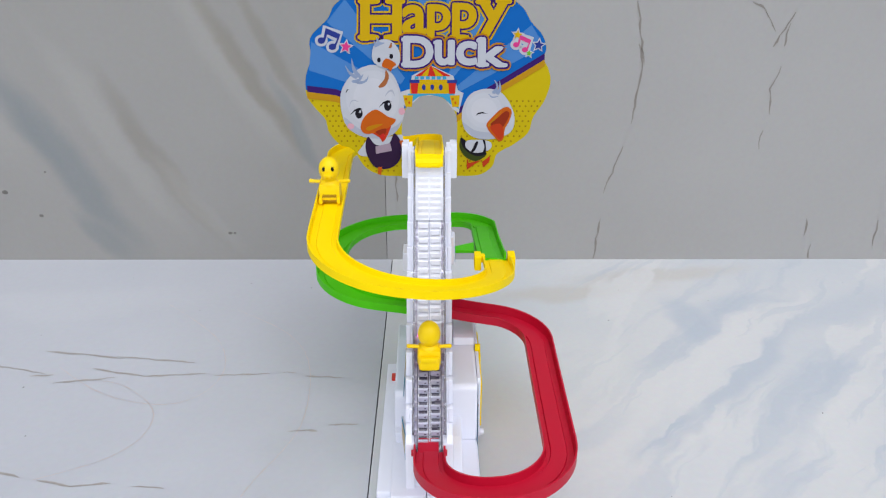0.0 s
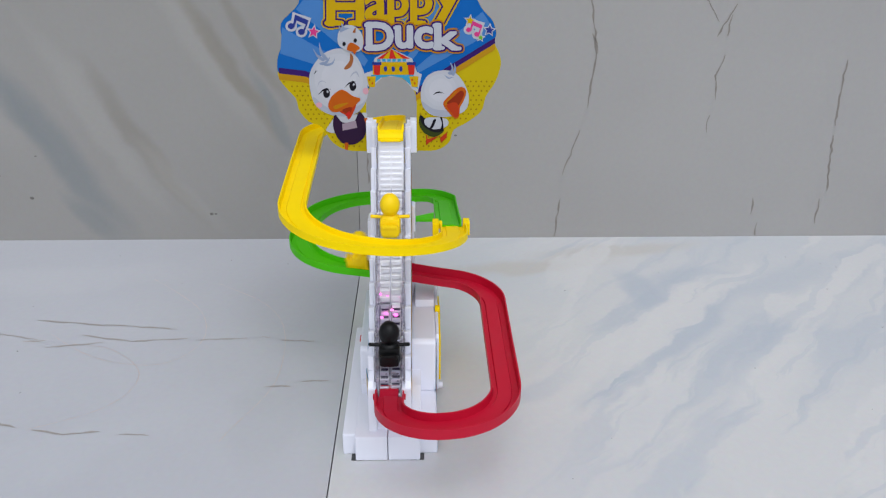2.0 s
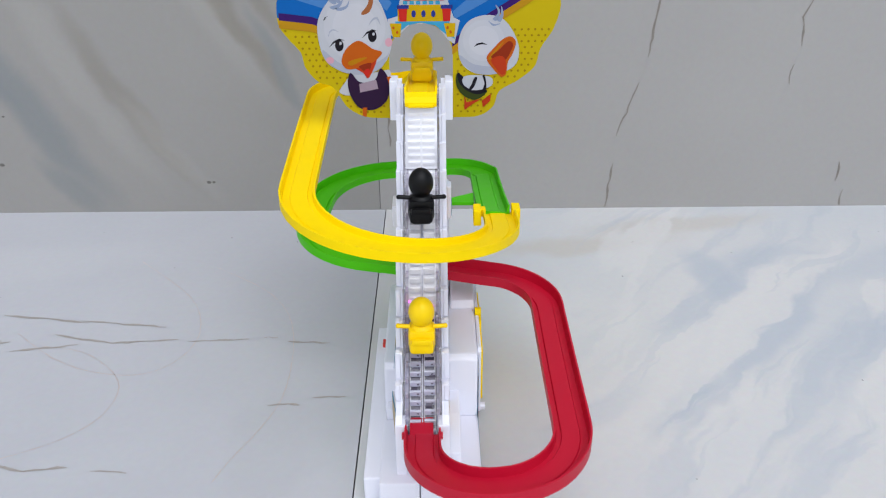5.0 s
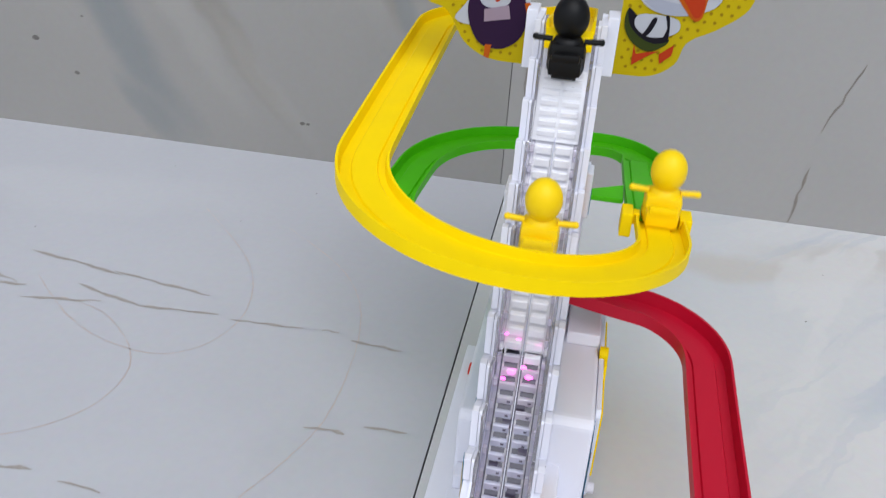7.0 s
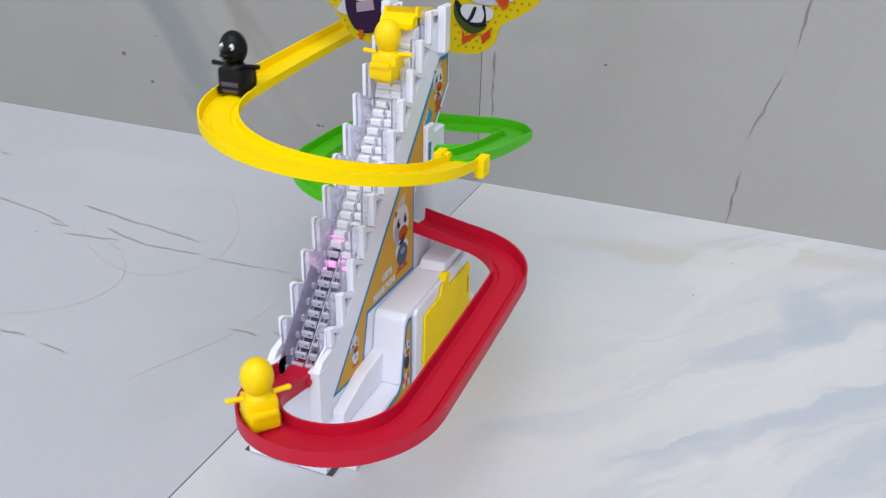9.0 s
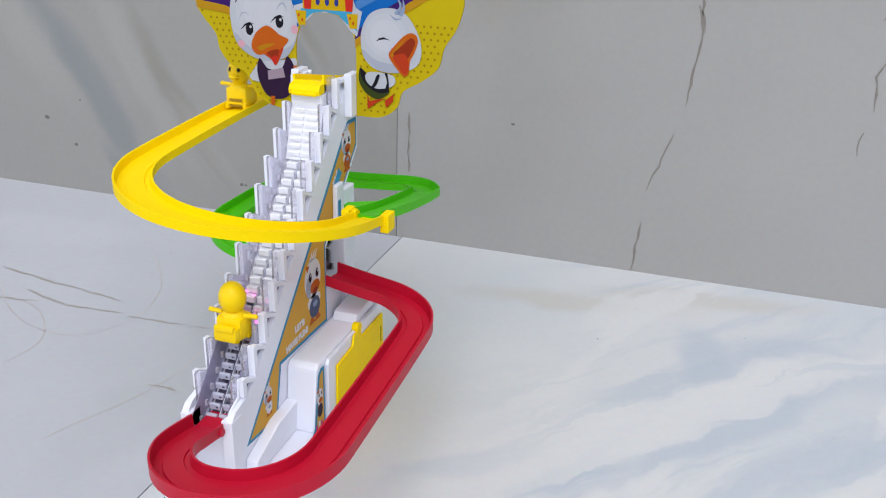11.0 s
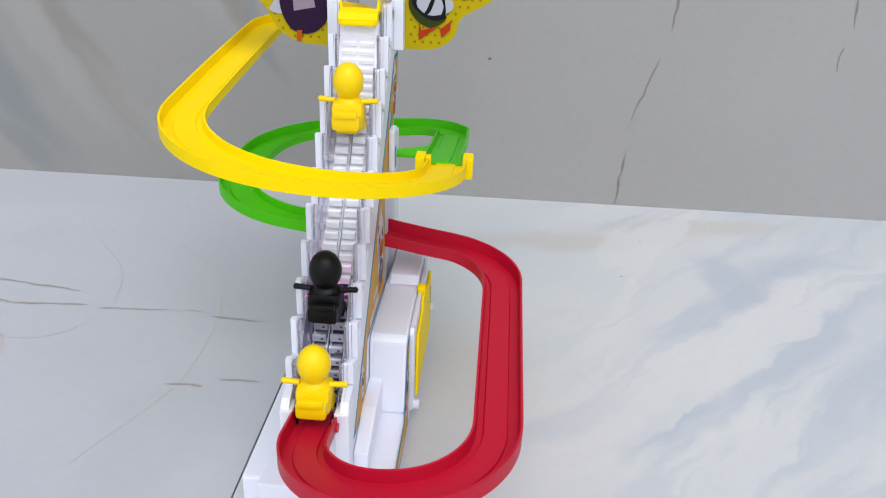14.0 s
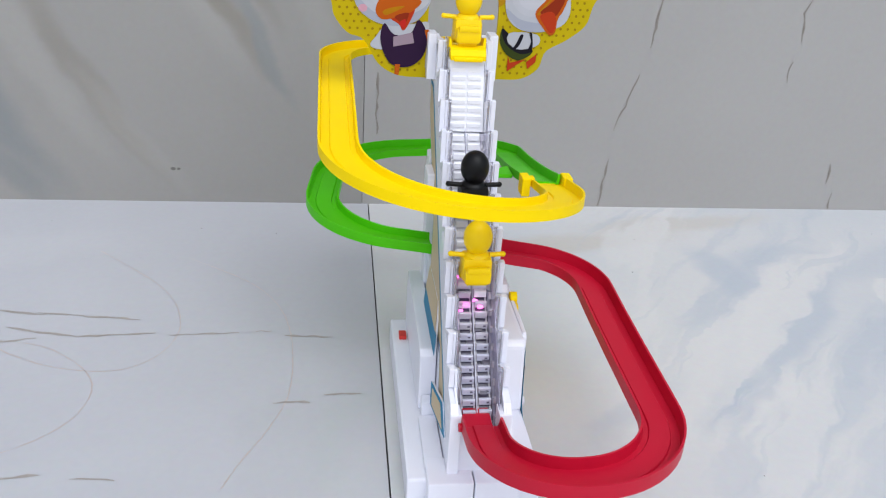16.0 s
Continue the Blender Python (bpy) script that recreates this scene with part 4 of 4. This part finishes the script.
ink("painted_beak", smooth_ring([(767, 532), (791, 498), (822, 469), (848, 462), (863, 481), (852, 518), (837, 545), (832, 581), (817, 592), (795, 573)], 5), "orange", 7)
ink("painted_mouth", smooth_ring([(782, 528), (809, 503), (839, 477), (854, 488), (841, 520), (822, 541)], 5), "deep", 8)
ink("painted_tongue", smooth_ring([(782, 537), (817, 524), (832, 547), (828, 579), (815, 584), (800, 567)], 5), "scarlet", 8.5)
ink("painted_glint", smooth_ring([(774, 532), (795, 505), (826, 475), (804, 503), (782, 532)], 4), "amber", 7.6)
ink("painted_overalls", smooth_ring([(672, 577), (667, 615), (687, 649), (722, 667), (752, 658), (769, 637), (730, 628), (695, 603)], 5), "olive", 6)
ink("painted_overalls", smooth_ring([(672, 577), (678, 611), (704, 637), (739, 649), (769, 637), (730, 620), (695, 594)], 5), "black", 6.4)
ink("painted_shirt", smooth_ring([(695, 590), (691, 615), (722, 635), (765, 630), (787, 615), (782, 594), (743, 586)], 5), "white", 7)
ink("painted_stripe", smooth_ring([(728, 594), (737, 596), (724, 628), (706, 637), (717, 618)], 4), "black", 8)
ink("painted_stripe", smooth_ring([(754, 588), (763, 590), (767, 632), (754, 637), (761, 613)], 4), "black", 8)
ink("painted_foot", [(695, 654), (702, 675), (726, 669), (750, 664), (722, 681), (695, 701)], "scarlet", 7.5)
ink("painted_foot", [(752, 671), (782, 647), (780, 671), (756, 692)], "scarlet", 7)


# side panel print: title lines and plain birds
def panel_shape(name, ring, colour, layer):
    x = SX + 0.0002 + 0.0001 * layer
    part(name, prism(ring, "x", x, x + 0.00008), INK[colour], edge)


def line_text(body, y, z, size, turn):
    cu = bpy.data.curves.new("line", "FONT")
    cu.body, cu.size, cu.offset, cu.extrude, cu.align_x = body, size, 0.0005, 0.00005, "LEFT"
    tmp = new("line", cu)
    me = bpy.data.meshes.new_from_object(tmp.evaluated_get(bpy.context.evaluated_depsgraph_get()))
    bpy.data.objects.remove(tmp)
    bpy.data.curves.remove(cu)
    me.transform(Matrix.Translation((SX + 0.0005, y, z)) @ Matrix.Rotation(radians(turn), 4, "X") @ Matrix.Rotation(radians(90), 4, "Z") @ Matrix.Rotation(radians(90), 4, "X"))
    me.materials.clear()
    me.materials.append(INK["bright"])
    ob = new("printed_line", me)
    ob.parent = edge


line_text("LET'S", 0.6325, 0.0895, 0.0066, 1)
line_text("HAVE FUN!", 0.6185, 0.0800, 0.0068, 2)


def side_bird(y, z, s, body):
    def spot(name, a, b, ra, rb, colour, layer):
        panel_shape(name, [(y + p * s, z + q * s) for p, q in oval(a, b, ra, rb)], colour, layer)

    spot("painted_duck", 0, 0, 0.0105, 0.0125, "bright", 1)
    for a, w in ((-0.003, 0.0012), (0.0, 0.0015), (0.003, 0.0011)):
        panel_shape("painted_tuft", [(y + (a - w) * s, z + 0.0115 * s), (y + (a + w) * s, z + 0.0115 * s), (y + (a + 0.004) * s, z + 0.0175 * s)], "bright", 1)
    panel_shape("painted_tuft", [(y - 0.007 * s, z + 0.006 * s), (y - 0.004 * s, z + 0.0095 * s), (y - 0.0085 * s, z + 0.0105 * s)], "orange", 2)
    spot("painted_shade", -0.0055, -0.004, 0.0035, 0.0065, "soft", 2)
    spot("painted_beak", 0.0025, -0.0060, 0.0062, 0.0042, "orange", 3)
    spot("painted_mouth", 0.0025, -0.0085, 0.0035, 0.0018, "deep", 4)
    for e in (-0.0035, 0.0055):
        spot("painted_eye", e, 0.0018, 0.0018, 0.0029, "black", 4)
        spot("painted_glint", e + 0.0006, 0.0030, 0.0006, 0.0009, "bright", 5)
    spot("painted_shirt", 0.001, -0.0150, 0.0085, 0.0050, "bright", 1)
    spot("painted_body", 0.0015, -0.0190, 0.0070, 0.0068, body, 2)
    spot("painted_pocket", 0.0020, -0.0170, 0.0030, 0.0020, "shade", 3)
    for a in (-0.0025, 0.0050):
        panel_shape("painted_foot", [(y + (a - 0.004) * s, z - 0.0290 * s), (y + (a + 0.004) * s, z - 0.0285 * s), (y + (a + 0.001) * s, z - 0.0245 * s), (y + (a - 0.001) * s, z - 0.0245 * s)], "orange", 1)


side_bird(0.6632, 0.1195, 1.25, "denim")
side_bird(0.590, 0.0625, 0.55, "bright")
side_bird(0.7270, 0.2065, 0.80, "orange")
for k in range(3):
    panel_shape("print_bar", [(0.7020 + 0.003 * k, 0.1790 + 0.0030 * k), (0.7042 + 0.003 * k, 0.1812 + 0.0030 * k), (0.7032 + 0.003 * k, 0.1840 + 0.0030 * k), (0.7010 + 0.003 * k, 0.1818 + 0.0030 * k)], "bright", 1)
panel_shape("painted_corner", [(0.700, 0.1665), (0.7180, 0.1850), (0.7120, 0.1905), (0.7040, 0.1800)], "cyan", 1)
x = 0.0364
part("sticker_print", prism([(0.5510, 0.0045), (0.5510, 0.0145), (0.6090, 0.0175), (0.6155, 0.0250), (0.6225, 0.0635), (0.6255, 0.0665), (0.6275, 0.0665), (0.6275, 0.0045)], "x", x + 0.00003, x + 0.0002), INK["panel"], edge2)
for name, y, z, ry, rz, colour, layer in (("painted_duck", 0.6215, 0.0480, 0.0046, 0.0066, "bright", 0), ("painted_beak", 0.6225, 0.0450, 0.0028, 0.0022, "orange", 1), ("painted_eye", 0.6200, 0.0500, 0.0008, 0.0014, "black", 1),
                                          ("painted_eye", 0.6242, 0.0500, 0.0008, 0.0014, "black", 1), ("painted_body", 0.6215, 0.0370, 0.0040, 0.0055, "plum", 0), ("painted_tuft", 0.6190, 0.0535, 0.0014, 0.0014, "orange", 1)):
    part(name, prism(oval(y, z, ry, rz), "x", x + 0.0002 + 0.0001 * layer, x + 0.00028 + 0.0001 * layer), INK[colour], edge2)
for k, (y, z) in enumerate(((0.6155, 0.0250), (0.6195, 0.0265), (0.6235, 0.0250), (0.6165, 0.0195), (0.6205, 0.0200), (0.6245, 0.0190))):
    part("print_bar", box(x + 0.0002, x + 0.0003, y - 0.0013, y + 0.0013, z - 0.0022, z + 0.0022), INK["bright" if k % 2 else "pink"], edge2)
for k in range(5):
    part("print_bar", box(x + 0.0002, x + 0.0003, 0.556 + 0.010 * k, 0.563 + 0.010 * k, 0.0085, 0.0115), INK["bright"], edge2)
edge3 = sticker(LEFT - 0.00025, LEFT - 0.00003, SIDE_RING)
# Glare is painted into this print: paler than the right side's orange.
part("sticker_print", prism(SIDE_PRINT, "x", LEFT - 0.00045, LEFT - 0.0003), INK["tan"], edge3)


def sheet(name, corners, mat, parent, thick=0.0003):
    """A thin flat plate through four corners, thickened towards the tower."""
    bm = bmesh.new()
    near = [bm.verts.new(p) for p in corners]
    far = [bm.verts.new((p[0] + thick, p[1], p[2])) for p in corners]
    bm.faces.new(near)
    bm.faces.new(far[::-1])
    for i in range(4):
        bm.faces.new((near[i - 1], near[i], far[i], far[i - 1]))
    return part(name, bm, mat, parent)


# the foot of this side flares outwards, with the glare-paled print running over it
lobe = [(LEFT - 0.0006, 0.5605, 0.0400), (LEFT - 0.0050, 0.6030, 0.0360), (LEFT - 0.0050, 0.6045, 0.0530), (LEFT - 0.0010, 0.5760, 0.0560)]
sheet("side_skirt", lobe, WHITE, toy, 0.0012)
c = [sum(p[k] for p in lobe) / 4 for k in range(3)]
sheet("sticker_edge", [(p[0] - 0.0004, p[1], p[2]) for p in lobe], INK["edge"], edge3)
sheet("sticker_print", [(p[0] * 0.72 + c[0] * 0.28 - 0.0008, p[1] * 0.72 + c[1] * 0.28, p[2] * 0.72 + c[2] * 0.28) for p in lobe], INK["tan"], edge3)
flare = [(LEFT - 0.0036, 0.6110, 0.0680), (LEFT - 0.0036, 0.6860, 0.0680), (LEFT - 0.0006, 0.6860, 0.1000), (LEFT - 0.0006, 0.6300, 0.1000)]
sheet("side_skirt", flare, WHITE, toy, 0.0012)
sheet("sticker_edge", [(LEFT - 0.0040, 0.6110, 0.0690), (LEFT - 0.0040, 0.6860, 0.0690), (LEFT - 0.0028, 0.6860, 0.0820), (LEFT - 0.0028, 0.6150, 0.0820)], INK["edge"], edge3)
sheet("sticker_print", [(LEFT - 0.0031, 0.6200, 0.0824), (LEFT - 0.0031, 0.6840, 0.0824), (LEFT - 0.0010, 0.6840, 0.0995), (LEFT - 0.0010, 0.6310, 0.0995)], INK["tan"], edge3)


# ---- the sliding ducks; each faces along +y of its own space and stands on its wheels' line ----
def slider(name, mat, label, dark):
    d = tagged(new(name), label, "toy duck", group="sliding toy ducks")
    body = join(box(-0.0095, 0.0095, -0.0075, 0.0088, 0.0022, 0.0185, 0.0035), box(-0.0085, 0.0085, -0.0125, -0.004, 0.0028, 0.0130, 0.0026), ball((0, 0.001, 0.0165), (0.0085, 0.0080, 0.0060)))
    part("body", body, mat, d, smooth=True)
    part("back_step", box(-0.0072, 0.0072, -0.0135, -0.010, 0.0105, 0.0150, 0.0014), mat, d, smooth=True)
    head = part("head", ball((0, 0.0005, 0.0300), (0.0091, 0.0090, 0.0112), (28, 20)), mat, d, smooth=True)
    part("beak", join(ball((0, 0.0095, 0.0272), (0.0044, 0.0042, 0.0019)), ball((0, 0.0085, 0.0248), (0.0036, 0.0034, 0.0014))), mat, head, smooth=True)
    for s in (-1, 1):
        part("wing", join(tube(0.0016, (s * 0.008, 0.0, 0.0185), (s * 0.0165, 0.0, 0.0190), 12), ball((s * 0.0165, 0, 0.0190), (0.0018, 0.0018, 0.0018), (12, 8))), mat, d, smooth=True)
        part("eye", ball((s * 0.0036, 0.0080, 0.0322), (0.0016, 0.0012, 0.0023), (12, 8)), EYE_WHITE if dark else BLACK, head, smooth=True)
        if dark:
            part("pupil", ball((s * 0.0034, 0.0091, 0.0318), (0.0006, 0.0005, 0.0010), (8, 6)), BLACK, head)
        part("side_leg", box(s * 0.0078 - 0.0016, s * 0.0078 + 0.0016, 0.002, 0.0100, 0.0006, 0.0060, 0.0008), mat, d)
    # On the yellow ducks this raised amber plate is coloured as a shaded recess.
    part("recess_plate", box(-0.0062, 0.0062, 0.0085, 0.0091, 0.0024, 0.0092, 0.0002), DARK if dark else AMBER, d)
    part("recess_bar", box(-0.0060, 0.0060, 0.0086, 0.0098, 0.0046, 0.0064, 0.0003), mat, d)
    part("roller", tube(0.0026, (-0.0062, -0.006, 0.0026), (0.0062, -0.006, 0.0026), 14), mat, d)
    return d


duck_one = slider("duck", DUCKY, "yellow plastic sliding duck with stub wings", False)
duck_two = slider("duck", DUCKY, "yellow plastic sliding duck with stub wings", False)
duck_dark = slider("duck", BLACK, "black plastic sliding duck with white eyes", True)

# ---- the round of the ducks: up the stairs, down the three tracks ----
LOW, HIGH = -1.3, 10.15
stairs = np.array([(CX, 0.561 + 0.015 * k, 0.0799 + 0.0164 * k + max(0, k - 8.6) * 0.006) for k in np.linspace(LOW, HIGH, 60)])
yc, gc, rc = sideways(yellow_rim, -HALF), sideways(green_rim, -HALF), sideways(red_rim, HALF) - np.array([0, 0, 0.0022])
down = np.vstack([yc[yc[:, 1] * (np.arange(len(yc)) < 30) + (np.arange(len(yc)) >= 30) > 0.722], gc[6:], rc]) - np.array([0, 0, 0.0052])
circuit = np.vstack([stairs, down, stairs[:1]])
gone = np.r_[0, np.cumsum(np.linalg.norm(np.diff(circuit, axis=0), axis=1))]
ROUND = gone[-1]
TRACK0 = gone[60 + int(np.argmin(np.linalg.norm(down - (yc[39] - np.array([0, 0, 0.0052])), axis=1)))]


def on_stair(k, lap=0):
    return lap * ROUND + np.interp(k, np.linspace(LOW, HIGH, 60), gone[:60])


def on_track(s, lap=0):
    return lap * ROUND + TRACK0 + s


def slide_rows(plan):
    ts, us = np.array(plan).T
    rows = []
    for i in range(161):
        t = i / 10
        u = float(np.interp(t, ts, us)) % ROUND
        p = [np.interp(u, gone, circuit[:, k]) for k in range(3)]
        a, b = ((u - 0.006) % ROUND, (u + 0.006) % ROUND)
        d = [np.interp(b, gone, circuit[:, k]) - np.interp(a, gone, circuit[:, k]) for k in range(2)]
        rows.append((t, pose(*p, 0, 0, math.degrees(math.atan2(d[1], d[0])) - 90)))
    return rows


def stair_plan(lap, *pairs):
    return [(t, on_stair(k, lap)) for t, k in pairs]


def track_plan(lap, *pairs):
    return [(t, on_track(s, lap)) for t, s in pairs]


PLAN_ONE = track_plan(0, (0, 0.193), (.1, 0.225), (.2, 0.249), (.3, 0.268), (.5, 0.316), (.7, 0.36), (.8, 0.392), (.9, 0.445), (1, 0.51), (1.1, 0.558), (1.2, 0.616), (1.3, 0.682), (1.5, 0.799), (1.9, 0.949), (2.2, 1.093), (2.3, 1.133),
    (2.5, 1.193), (2.6, 1.229), (2.7, 1.266), (2.8, 1.321), (2.9, 1.365), (3, 1.411), (3.1, 1.446)) \
    + stair_plan(1, (3.3, -1.05), (3.5, -1.0), (3.9, -.15), (4.2, .3), (6.3, 3.65), (6.5, 3.95), (7, 5.0), (7.5, 6.05), (8, 6.6), (8.5, 7.3), (9, 8.2), (9.7, 9.3), (10.2, 10.1)) \
    + track_plan(1, (10.9, 0.1), (11.4, 0.29), (11.8, 0.505), (12, 0.66), (12.1, 0.74), (12.3, 0.845), (12.4, 0.891), (12.5, 0.942), (12.8, 1.054), (13, 1.147), (13.2, 1.226), (13.5, 1.352), (13.7, 1.416), (13.85, 1.461)) \
    + stair_plan(2, (14, -.8), (14.5, 0), (15, .8), (15.5, 1.95), (16, 2.95))
PLAN_TWO = stair_plan(0, (0, 1.95), (.5, 2.9), (1.3, 4.3), (1.5, 4.9), (2, 5.6), (2.5, 6.4), (3, 7.5), (3.5, 8.15), (4.2, 9.4), (4.7, 10.1)) \
    + track_plan(0, (5.5, 0.05), (6.3, 0.246), (6.5, 0.317), (6.6, 0.36), (6.9, 0.488), (7, 0.53), (7.2, 0.674), (7.4, 0.791), (7.5, 0.842), (7.6, 0.877), (7.7, 0.909), (8, 1.026), (8.1, 1.075), (8.2, 1.116), (8.3, 1.161), (8.4, 1.203),
    (8.5, 1.246), (8.6, 1.297), (8.7, 1.333), (8.8, 1.366), (9, 1.406), (9.1, 1.436), (9.25, 1.466)) \
    + stair_plan(1, (9.4, -.85), (9.7, -.7), (11.8, 3.0), (12.2, 3.5), (12.5, 4.1), (13, 5.2), (13.5, 6.2), (14, 6.75), (14.5, 7.2), (15, 8.1), (15.5, 9.1), (16, 10.1))
PLAN_DARK = track_plan(0, (0, 1.036), (.1, 1.077), (.2, 1.115), (.3, 1.158), (.5, 1.235), (.7, 1.296), (.8, 1.328), (.9, 1.348), (1, 1.369), (1.1, 1.399), (1.2, 1.431), (1.3, 1.461)) \
    + stair_plan(1, (1.4, -.9), (1.5, -.5), (2, .2), (2.5, 1.05), (3, 2.1), (3.5, 3.05), (4.2, 4.4), (6.3, 8.2), (6.6, 8.3), (7, 9.15), (7.5, 10.1)) \
    + track_plan(1, (8.3, 0.05), (8.6, 0.16), (8.8, 0.22), (9, 0.263), (9.2, 0.3), (9.4, 0.352), (9.5, 0.388), (9.7, 0.465), (10, 0.614), (10.6, 0.891), (11.4, 1.181), (11.8, 1.322), (12, 1.36), (12.1, 1.391), (12.2, 1.416), (12.3, 1.446), (12.4, 1.469)) \
    + stair_plan(2, (12.5, -1.15), (12.8, -.55), (13, -.1), (13.5, .95), (14, 1.55), (14.5, 2.1), (15, 3.1), (15.5, 4.0), (16, 5.05))


def rack_rows(phase):
    """The two racks rise and fall in turn along the slope of the stairs."""
    rows = []
    for i in range(65):
        d = 0.0020 * math.sin(2 * math.pi * (i / 4 + phase))
        rows.append((i / 4, pose(0, d * 0.675, d * 0.738)))
    return rows


def motions():
    walk(duck_one, slide_rows(PLAN_ONE))
    walk(duck_two, slide_rows(PLAN_TWO))
    walk(duck_dark, slide_rows(PLAN_DARK))
    walk(RACKS[0], rack_rows(0.125))
    walk(RACKS[1], rack_rows(0.625))


motions()
